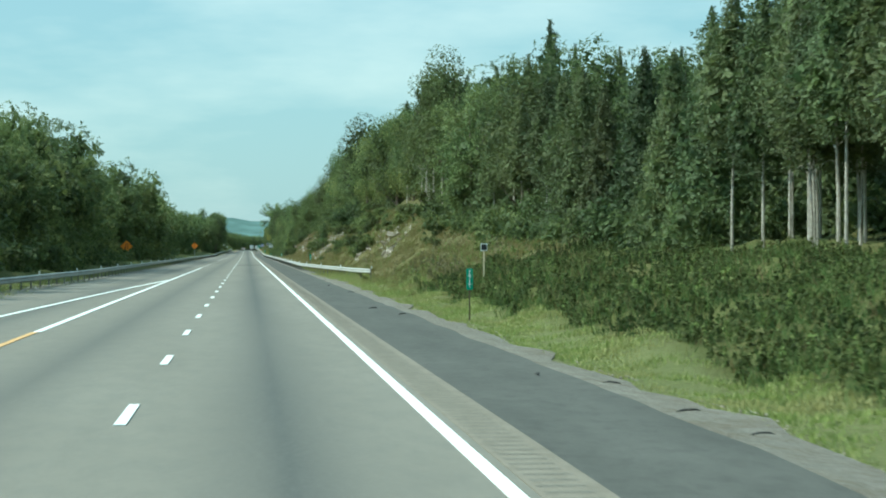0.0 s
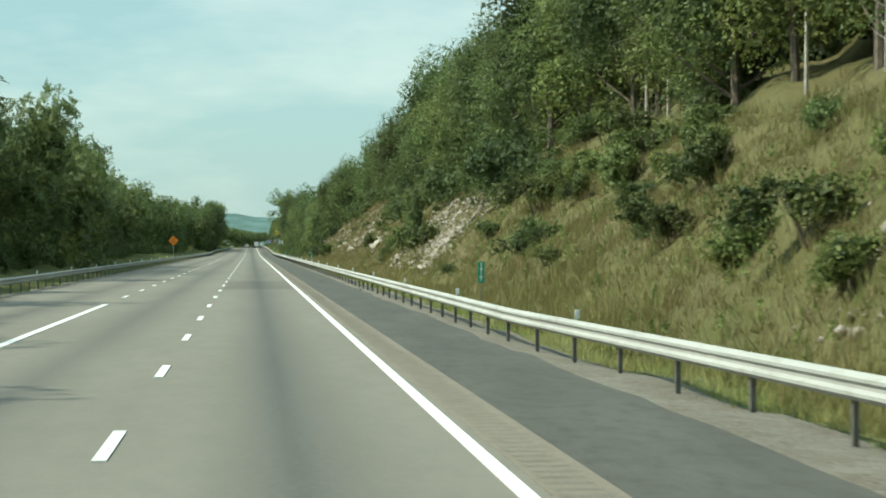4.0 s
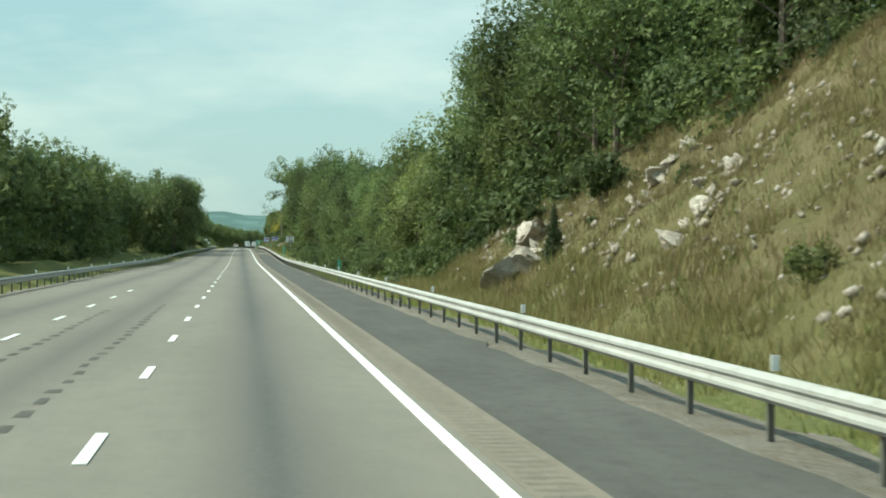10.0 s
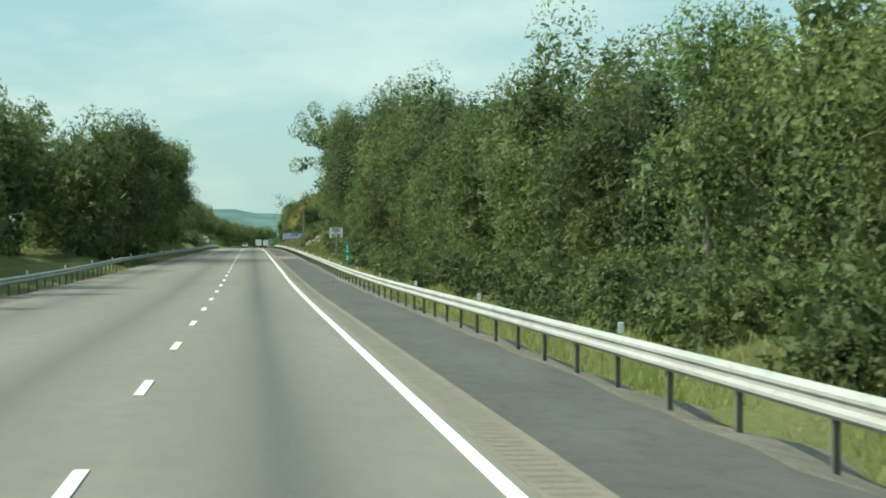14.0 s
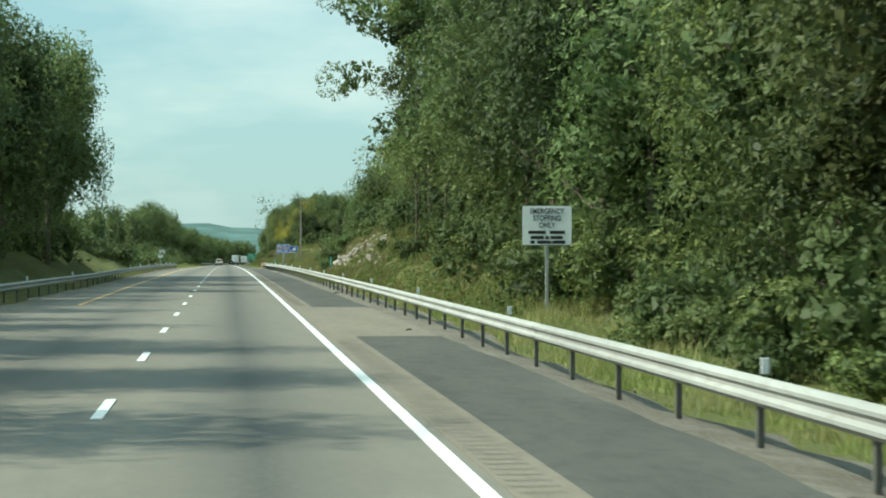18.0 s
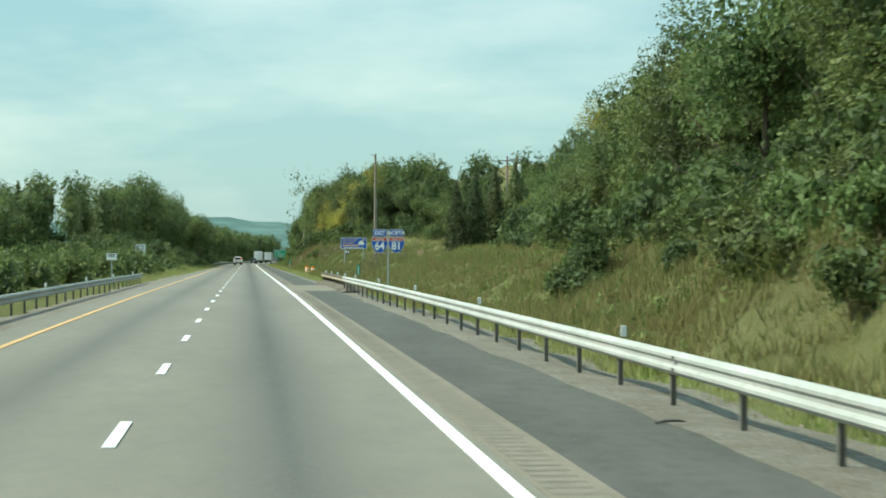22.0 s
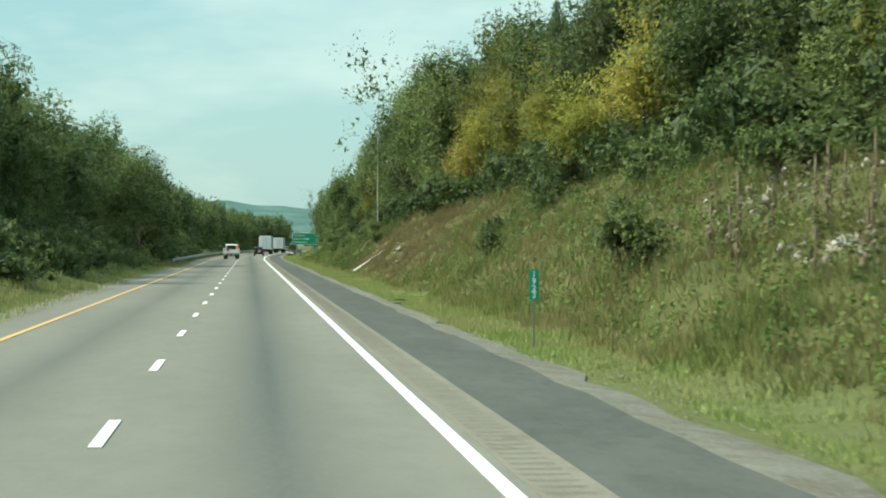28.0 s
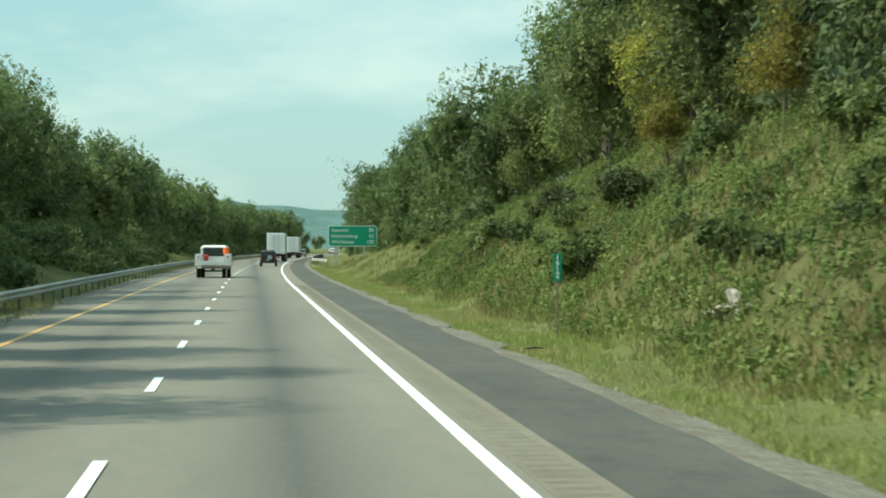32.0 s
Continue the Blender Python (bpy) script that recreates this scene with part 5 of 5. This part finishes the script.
def diamond(x, y, z, mirror=1):
    s = stand("road_works_sign", x, y, "orange diamond road works sign with black symbol", "road sign", "orange signs")
    r = .86
    post(s, 0, -.5, z - .3, .04)
    panel("panel", [(0, z - r), (r, z), (0, z + r), (-r, z)], M["sign_orange"], s)
    q = .78
    for k in range(4):
        a = [(0, z - q), (q, z), (0, z + q), (-q, z)]
        p, n = a[k], a[(k + 1) % 4]
        d = .965
        panel("border", [p, n, (n[0] * d, z + (n[1] - z) * d), (p[0] * d, z + (p[1] - z) * d)], M["ink"], s, -.005, .004)
    panel("symbol", [(.12, z - .42), (.20, z - .42), (.20, z + .42), (.12, z + .42)], M["ink"], s, -.005, .004)
    panel("symbol", [(-.26, z - .42), (-.18, z - .42), (-.04, z + .1), (-.04, z + .42), (-.12, z + .42), (-.12, z + .12)], M["ink"], s, -.005, .004)


diamond(-18.6, 268, 2.3)
diamond(-14.8, 472, 2.9)

s = stand("parking_notice_sign", 7.03, 746, "white notice sign with black lettering on a steel post", "road sign")
post(s, 0, -.5, 3.3, .045)
panel("panel", rounded(1.42, 1.12, .05, 0, 2.80), M["sign_white"], s)
words("EMERGENCY", .215, 0, 3.20, M["ink"], s, -.006, .80, .004)
words("STOPPING", .215, 0, 3.00, M["ink"], s, -.006, .80, .004)
words("ONLY", .215, 0, 2.80, M["ink"], s, -.006, .80, .004)
bars([(-.29, 2.60, .5, .09), (.30, 2.60, .44, .09), (-.28, 2.45, .38, .09), (0, 2.45, .1, .09), (.27, 2.45, .36, .09), (-.42, 2.32, .12, .09), (-.08, 2.32, .40, .09), (.34, 2.32, .38, .09)], M["ink"], s, -.006)


def shield(parent, cx, cz, number, w=1.20, h=1.16):
    def outline(k):
        pts = []
        for i in range(13):                                   # right side, top to foot
            u = i / 12
            half = .36 + .62 * u if u < .12 else .5 * math.cos((u - .28) * 1.85) ** .75
            half = {0: .40, 1: .455}.get(i, half)
            pts.append((half * w * k, h * (.5 - u) * k))
        pts[-1] = (0, -h * .5 * k)
        left = [(-x, z) for x, z in pts[-2::-1]]
        crest = [(-.22 * w * k, h * .465 * k), (0, h * .50 * k), (.22 * w * k, h * .465 * k)]
        return [(cx + x, cz + z) for x, z in pts + left + crest]
    def cut(pts, z, keep_above):
        out = []
        for (x0, z0), (x1, z1) in zip(pts, pts[1:] + pts[:1]):
            a, b = (z0 >= z) == keep_above, (z1 >= z) == keep_above
            if a:
                out.append((x0, z0))
            if a != b:
                u = (z - z0) / (z1 - z0)
                out.append((x0 + (x1 - x0) * u, z))
        return out
    panel("shield_plate", outline(1.0), M["sign_white"], parent, -.002)
    inner = outline(.955)
    line = cz + h * .275
    panel("shield_field", cut(inner, line - .02, False), M["sign_blue"], parent, -.008, .005)
    panel("shield_crest", cut(inner, line + .015, True), M["sign_red"], parent, -.008, .005)
    words("INTERSTATE", .155, cx, cz + h * .365, M["sign_white"], parent, -.014, .78, .003)
    words(number, .80, cx, cz - h * .07, M["sign_white"], parent, -.014, .90, .024)


s = stand("route_sign", 5.36, 948.1, "two blue and red interstate shields with direction plates", "road sign")
s.scale = (.73, .73, .73)
Z0 = (5.01 - float(land(5.48, 948.1))) / .73 - 3.49
post(s, 0, -.6, Z0 + 3.5, .07, "alu")
part("crossbar", box(bmesh.new(), -1.15, 1.15, .012, .03, Z0 + 1.72, Z0 + 1.78), M["alu"], s)
for cx, txt, num in ((-.62, "EAST", "64"), (.62, "NORTH", "81")):
    panel("direction_plate", rounded(1.0, .52, .04, cx, Z0 + 3.23), M["sign_white"], s, -.002)
    panel("direction_field", rounded(.96, .48, .03, cx, Z0 + 3.23), M["sign_blue"], s, -.008, .005)
    words(txt, .42, cx, Z0 + 3.22, M["sign_white"], s, -.014, .80, .012)
    shield(s, cx, Z0 + 2.33, num)

s = stand("safety_billboard", 10.25, 1070, "blue seat belt notice sign on two posts", "road sign")
g = 1.85
for x in (-1.1, 1.1):
    post(s, x, -.8, g + 1.2, .07)
panel("panel", rounded(3.05, 1.30, .08, 0, g + .65), M["sign_white"], s)
panel("field", rounded(2.95, 1.20, .06, 0, g + .65), M["sign_blue"], s, -.006, .005)
words("BUCKLE UP", .34, -1.36, g + 1.02, M["tan"], s, -.012, .95, .004, .2, "LEFT")
words("VIRGINIA!", .34, -1.36, g + .70, M["tan"], s, -.012, .95, .004, .2, "LEFT")
panel("belt", [(-1.4, g + .30), (.5, g + .30), (1.36, g + 1.16), (1.10, g + 1.16), (.45, g + .48), (-1.4, g + .48)], M["tan"], s, -.010, .003)
panel("emblem", [(.45, g + .55), (.75, g + .95), (1.0, g + .9), (1.3, g + .55), (1.0, g + .42)], M["sign_white"], s, -.014, .003)
bars([(-1.05 + .34 * i, g + .14, .24, .10) for i in range(7)], M["sign_white"], s, -.012)

s = stand("guide_sign", 7.25, 1428, "large green distance sign with white lettering on two posts", "road sign")
g = 3.82 - s.location.z
for x in (-1.75, 1.2):
    post(s, x, -.8, g + 2.1, .09, "alu", .04)
panel("panel", rounded(5.05, 2.15, .25, 0, g + 1.1), M["sign_white"], s)
panel("field", rounded(4.93, 2.03, .22, 0, g + 1.1), M["sign_green"], s, -.008, .006)
for i, (txt, n) in enumerate((("Staunton", "28"), ("Harrisonburg", "53"), ("Winchester", "123"))):
    words(txt, .50, -2.2, g + 1.72 - .62 * i, M["sign_white"], s, -.014, 1.0, .002, 0, "LEFT")
    words(n, .50, 2.2, g + 1.72 - .62 * i, M["sign_white"], s, -.014, 1.0, .002, 0, "RIGHT")

s = stand("white_road_sign", -12.1, 987, "small white rectangular road sign on a post in the median", "road sign", "median signs")
post(s, 0, -.5, 2.25, .04)
panel("panel", rounded(.75, .5, .04, 0, 2.0), M["sign_white"], s)
bars([(0, 2.15, .52, .06), (0, 2.05, .45, .06)], M["ink"], s, -.006)
s = stand("keep_right_sign", -14.55, 1070, "white sign with black words for slower traffic", "road sign", "median signs")
post(s, 0, -.5, 3.2, .04)
panel("panel", rounded(1.15, 1.45, .05, 0, 2.55), M["sign_white"], s)
for i, txt in enumerate(("SLOWER", "TRAFFIC", "KEEP", "RIGHT")):
    words(txt, .30, 0, 3.06 - .335 * i, M["ink"], s, -.006, .82, .006)


def utility_pole(x, y, h, arms=1):
    p = put("utility_pole", None, None, "tall weathered timber utility pole on the bank", "utility pole", "utility poles")
    p.location = (x, y, float(land(x, y)))
    part("pole", tube(bmesh.new(), [(0, 0, -1), (0, 0, h * .5), (.03, 0, h)], [.17, .15, .11], 10), M["timber"], p)
    if arms:
        part("crossarm", box(bmesh.new(), -.8, .8, -.05, .05, h - .6, h - .48), M["timber"], p)
        for q in (-.7, 0, .7):
            part("insulator", tube(bmesh.new(), [(q, 0, h - .48), (q, 0, h - .3)], [.04, .05], 8), M["alu"], p)
    else:
        part("bracket", tube(bmesh.new(), [(0, 0, h - .35), (-.35, 0, h - .1), (-.5, 0, h - .05)], [.03, .03, .03], 6), M["alu"], p)
        part("conduit", tube(bmesh.new(), [(.17, -.05, 0), (.15, -.05, h * .6)], [.03, .03], 6), M["alu"], p)
    return p


utility_pole(11.9, 1057, 12.4, 0)
for x, y, h in ((23.6, 1062, 8.0), (27.6, 1064, 9.2), (28.8, 1065, 9.0)):
    p = utility_pole(x, y, h)
part("transformer", tube(bmesh.new(), [(.32, -.1, h - 2.1), (.32, -.1, h - 2.05), (.32, -.1, h - 1.2), (.32, -.1, h - 1.1)], [.18, .22, .22, .12], 14), M["sign_white"], p, "white can transformer")


def drum(x, y, lean=0):
    d = put("traffic_drum", None, None, "orange and white striped traffic drum on a rubber base", "traffic drum", "traffic drums")
    d.location, d.rotation_euler = (x, y, float(land(x, y)) + .02), (0, radians(lean), 0)
    part("base", tube(bmesh.new(), [(0, 0, 0), (0, 0, .1)], [.36, .33], 16), M["ink"], d)
    for i in range(5):
        a, b = .1 + .18 * i, .1 + .18 * (i + 1)
        r = .29 - .012 * i
        part("band", tube(bmesh.new(), [(0, 0, a), (0, 0, b - .012), (0, 0, b)], [r, r - .012, r - .022], 18), M["sign_orange"] if i % 2 == 0 else M["sign_white"], d)
    part("handle", box(bmesh.new(), -.12, .12, -.02, .02, 1.0, 1.09, .01), M["sign_orange"], d)


for x, y, a in ((5.25, 1084, -3), (5.92, 1084.3, 2)):
    drum(x, y, a)

# white pole lying against the bank
p = put("fallen_post", None, None, "pale fallen post leaning on the grassy bank", "fallen post")
part("shaft", tube(bmesh.new(), [(5.75, 1219, float(land(5.75, 1219)) + .06), (6.6, 1216.2, float(land(6.6, 1216.2)) + .30), (7.6, 1213.2, float(land(7.6, 1213.2)) + .25)], [.085, .085, .08], 10), M["sign_white"], p)

# ---- vehicles ----
M["paint_white"] = plain("white_vehicle_paint", (0.76, 0.77, 0.75), 0.35, var=0.05, spec=0.5)
M["paint_dark"] = plain("black_vehicle_paint", (0.022, 0.024, 0.028), 0.25, var=0.1, spec=0.6)
M["glass"] = plain("dark_tinted_glass", (0.035, 0.045, 0.045), 0.08, var=0.1, spec=0.8)
M["tyre"] = plain("black_rubber", (0.022, 0.022, 0.022), 0.9, var=0.2)
M["rim"] = plain("steel_rim", (0.40, 0.41, 0.42), 0.4, 0.7)
M["lamp_red"] = plain("red_lamp_lens", (0.45, 0.03, 0.02), 0.25)
M["bumper"] = plain("dull_brown_bumper", (0.20, 0.17, 0.13), 0.7, var=0.2)
M["bucket"] = plain("orange_plastic", (0.80, 0.16, 0.04), 0.5)


def hull(sections, mat, name, parent, label="", bevel=.03):
    """A body swept along y through rounded rectangles: y, half width, z0, z1."""
    bm = bmesh.new()
    rings = []
    for y, w, z0, z1 in sections:
        c = min(.12, (z1 - z0) * .25)
        pts = [(-w, z0 + c), (-w + c * .5, z0), (w - c * .5, z0), (w, z0 + c), (w, z1 - c), (w - c, z1), (-w + c, z1), (-w, z1 - c)]
        rings.append([bm.verts.new((x, y, z)) for x, z in pts])
    for a, b in zip(rings, rings[1:]):
        for k in range(8):
            bm.faces.new((a[k], a[(k + 1) % 8], b[(k + 1) % 8], b[k]))
    bm.faces.new(rings[0][::-1])
    bm.faces.new(rings[-1])
    bmesh.ops.recalc_face_normals(bm, faces=bm.faces)
    return part(name, bm, mat, parent, label)


def wheel(parent, x, y, r=.38, w=.24):
    bm = bmesh.new()
    s = 1 if x > 0 else -1
    tube(bm, [(x - w / 2, y, r), (x - w / 2 + .03, y, r), (x + w / 2 - .03, y, r), (x + w / 2, y, r)], [r * .92, r, r, r * .92], 20)
    t = part("wheel", bm, M["tyre"], parent)
    part("rim", tube(bmesh.new(), [(x + s * (w / 2 - .02), y, r), (x + s * (w / 2 + .012), y, r)], [r * .62, r * .58], 14), M["rim"], t)


def slab(name, mat, parent, x0, x1, y0, y1, z0, z1, bev=.01, label=""):
    return part(name, box(bmesh.new(), x0, x1, y0, y1, z0, z1, bev), mat, parent, label)


def vehicle(name, x, y, label, category):
    v = put(name, None, None, label, category)
    v.location = (x + float(road_x(y)), y, float(road_z(y)) + .004)
    v.rotation_euler = (0, 0, -math.atan(float(road_x(y + 1) - road_x(y - 1)) / 2))
    return v


def semi(x, y, label):
    v = vehicle("semi_truck", x, y, label, "truck")
    slab("trailer", M["paint_white"], v, -1.3, 1.3, 0, 15.5, 1.15, 4.1, .04)
    for s in (-1, 1):
        slab("rear_door", M["paint_white"], v, s * .64 - .6, s * .64 + .6, -.03, .01, 1.25, 4.0, .015)
        for q in (.25, .45):
            slab("lock_rod", M["alu"], v, s * q - .015, s * q + .015, -.06, -.03, 1.3, 3.95, .004)
        slab("tail_lamp", M["lamp_red"], v, s * 1.05 - .12, s * 1.05 + .12, -.04, 0, 1.0, 1.1, .01)
        slab("mud_flap", M["tyre"], v, s * 1.0 - .28, s * 1.0 + .28, .5, .52, .25, 1.0, .004)
        for yy in (1.6, 2.9, 12.6, 13.9, 18.5):
            wheel(v, s * 1.02, yy, .5, .5)
    slab("underride_guard", M["ink"], v, -1.1, 1.1, .05, .13, .5, .62, .01)
    slab("chassis", M["ink"], v, -.45, .45, .3, 18.6, .7, 1.12, .02)
    hull([(16.2, 1.2, 1.0, 3.5), (17.4, 1.22, .9, 3.6), (18.2, 1.2, .8, 3.0), (19.6, 1.0, .7, 2.1)], M["paint_white"], "cab", v)
    return v


def suv(x, y, label, paint, spare=True):
    v = vehicle("suv", x, y, label, "car")
    hull([(0, .84, .42, 1.0), (.15, .89, .36, 1.05), (1.2, .9, .34, 1.05), (3.1, .9, .34, 1.02), (4.2, .86, .36, .92), (4.4, .78, .42, .8)], paint, "body", v)
    hull([(.12, .76, 1.0, 1.58), (.5, .72, 1.02, 1.74), (2.3, .72, 1.02, 1.74), (3.2, .70, 1.0, 1.1)], paint, "cabin", v)
    slab("rear_window", M["glass"], v, -.58, .58, .085, .11, 1.12, 1.52, .02)
    for s in (-1, 1):
        slab("side_window", M["glass"], v, s * .745 - .012, s * .745 + .012, .6, 2.2, 1.12, 1.52, .01)
        slab("tail_lamp", M["lamp_red"], v, s * .78 - .07, s * .78 + .07, -.02, .06, .72, 1.0, .01)
        for yy in (.85, 3.45):
            wheel(v, s * .80, yy)
    slab("rear_bumper", M["ink"], v, -.85, .85, -.12, .05, .38, .60, .03)
    slab("number_plate", M["sign_white"], v, -.17, .17, -.135, -.12, .62, .76, .004)
    slab("roof_rail", M["alu"], v, -.64, -.60, .6, 2.2, 1.75, 1.79, .008)
    slab("roof_rail", M["alu"], v, .60, .64, .6, 2.2, 1.75, 1.79, .008)
    if spare:
        t = part("spare_wheel", tube(bmesh.new(), [(.15, .0, .95), (.15, -.2, .95)], [.34, .32], 18), M["tyre"], v)
        part("cover", tube(bmesh.new(), [(.15, -.19, .95), (.15, -.215, .95)], [.25, .24], 16), M["alu"], t)
    return v


def service_pickup(x, y):
    v = vehicle("service_pickup", x, y, "white utility pickup with side lockers and tools in the bed", "pickup truck")
    hull([(2.6, .92, .55, 1.15), (4.2, .95, .5, 1.15), (5.7, .92, .5, 1.1), (6.0, .84, .55, 1.0)], M["paint_white"], "body", v)
    hull([(2.55, .80, 1.12, 1.86), (2.9, .80, 1.12, 1.95), (4.0, .78, 1.12, 1.95), (4.7, .74, 1.1, 1.18)], M["paint_white"], "cab", v)
    slab("rear_window", M["glass"], v, -.66, .66, 2.52, 2.56, 1.28, 1.80, .02)
    for s in (-1, 1):
        slab("side_locker", M["paint_white"], v, s * .85 - .20, s * .85 + .20, .1, 2.45, .72, 1.42, .025)
        slab("fender", M["paint_white"], v, s * .93 - .12, s * .93 + .12, .3, 2.2, .55, .80, .02)
        for zz, m in ((1.24, "lamp_red"), (1.10, "sign_white")):
            part("tail_lamp", tube(bmesh.new(), [(s * .85, .1, zz), (s * .85, .07, zz)], [.055, .05], 12), M[m], v)
        for xx in (s * .62, s * .88):
            wheel(v, xx, 1.15, .39, .22)
        wheel(v, s * .84, 5.0, .39, .24)
        slab("mirror", M["ink"], v, s * 1.12 - .09, s * 1.12 + .09, 4.2, 4.3, 1.25, 1.5, .02)
    slab("bed_floor", M["alu"], v, -.66, .66, .1, 2.45, .70, .76, .01)
    slab("tailgate", M["paint_white"], v, -.62, .62, .06, .12, .78, 1.02, .015)
    slab("bumper_step", M["bumper"], v, -1.02, 1.02, -.22, .12, .55, .74, .02)
    slab("number_plate", M["sign_white"], v, -.93, -.67, -.235, -.22, .58, .70, .004)
    slab("hitch", M["ink"], v, -.1, .1, -.3, -.05, .42, .56, .01)
    slab("axle", M["ink"], v, -.7, .7, 1.1, 1.2, .36, .46, .02)
    slab("lumber", M["bumper"], v, -.3, .25, .5, 2.2, .78, .98, .02)
    part("water_cooler", tube(bmesh.new(), [(.72, 2.0, 1.42), (.72, 2.0, 1.78), (.72, 2.0, 1.82)], [.17, .19, .14], 18), M["bucket"], v, "orange round water cooler")
    part("cooler_lid", tube(bmesh.new(), [(.72, 2.0, 1.82), (.72, 2.0, 1.88)], [.18, .16], 18), M["sign_white"], v)
    part("fuel_can", box(bmesh.new(), -.56, -.28, .5, .8, 1.0, 1.38, .06), M["sign_red"], v)
    part("vice_stand", tube(bmesh.new(), [(-.78, .9, 1.42), (-.78, .9, 1.95), (-.74, .9, 2.1)], [.035, .03, .03], 8), M["rust"], v)
    part("vice_head", box(bmesh.new(), -.90, -.62, .82, .98, 2.08, 2.22, .03), M["rust"], v)
    return v


semi(-1.8, 1505, "white box semi trailer seen from behind in the driving lane")
semi(-1.8, 1602, "white semi trailer further ahead on the bend")
suv(-1.5, 1433, "black off-road car with spare wheel on its back door", M["paint_dark"])
service_pickup(-4.75, 1356).scale = (1.12, 1.0, 1.1)
suv(-1.2, 1640, "silver estate car ahead on the bend", M["rim"], False)
suv(-1.8, 1840, "white car far ahead on the bend", M["paint_white"], False)
suv(-5.4, 1880, "white car far ahead beside another on the bend", M["paint_white"], False)

# ---- small road details ----
rng = np.random.default_rng(12)
# rumble grooves across the concrete strip
yy = np.concatenate([np.arange(-10, 733, .42), np.arange(759, 944, .42), np.arange(969, 1330, .42)])
n = len(yy)
x0, x1 = .24 + rng.normal(0, .006, n), .66 + rng.normal(0, .006, n)
zz = road_z(yy) + .0105
V = np.stack([np.stack([a, b, c], 1) for a, b, c in ((x0, yy - .045, zz), (x1, yy - .045, zz), (x1, yy + .045, zz), (x0, yy + .045, zz))], 1).reshape(-1, 3)
put("rumble_grooves", raw_mesh("rumble_grooves", V, np.arange(4 * n).reshape(-1, 4), [M["groove"]]), None, "ground rumble grooves in the concrete strip", "rumble strip", kind="stuff")


# darker resurfaced slab
strip("resurfaced_patch", M["patch"], np.linspace(246.0, 268.0, 8), -3.5, -.14, .0035, parent=road)


def debris(x, y, s, mat="tyre"):
    bm = bmesh.new()
    pts = [(-.5 * s, 0, .02), (-.15 * s, .08 * s, .05), (.2 * s, -.05 * s, .06), (.5 * s, .06 * s, .02)]
    tube(bm, pts, [.05 * s, .09 * s, .08 * s, .03 * s], 6)
    for v in bm.verts:
        v.co.z *= .5
    d = part("tyre_scrap", bm, M[mat], None)
    tagged(d, "torn black scrap of tyre rubber on the shoulder", "debris", "road debris")
    d.location, d.rotation_euler = (x + float(road_x(y)), y, float(road_z(y)) + .008), (0, 0, rng.uniform(0, 3))


for x, y, s in ((2.4, 31, .3), (3.2, 24, .34), (3.3, 21, .28), (3.2, 29, .3), (2.1, 66, .4), (2.6, 60, .4), (2.4, 108, .45), (2.7, 91, .4), (2.6, 372, .5), (3.3, 374, .4), (3.0, 289, .4), (2.5, 826, .5), (2.8, 778, .45),
                (3.0, 941.2, 1.0), (2.6, 866, .4), (2.9, 1140, .6), (3.3, 1144, .5), (3.3, 1266, .4), (2.2, 640, .35), (2.8, 706, .4), (2.3, 738, .35), (2.9, 522, .3)):
    debris(x, y, s)


def skid_marks(x, y0, y1, step, seed):
    """Broken dark rubber marks along a wheel path."""
    r = np.random.default_rng(seed)
    ys = np.arange(y0, y1, step)
    k = len(ys)
    xs, ln, w = x + .06 * np.sin(ys * .05) + r.normal(0, .02, k), r.uniform(.5, 1.1, k), r.uniform(.07, .12, k)
    z = road_z(ys) + .005
    v = np.stack([np.stack([xs + a * w, ys + b * ln, z], 1) for a, b in ((-1, 0), (1, 0), (.8, 1), (-.8, 1))], 1).reshape(-1, 3)
    put("rubber_marks", raw_mesh("rubber_marks", v, np.arange(4 * k).reshape(-1, 4), [M["shoulder"]]), road, "faint broken rubber marks")


skid_marks(-4.75, 372, 452, 1.9, 1)
skid_marks(-6.35, 368, 446, 1.9, 2)
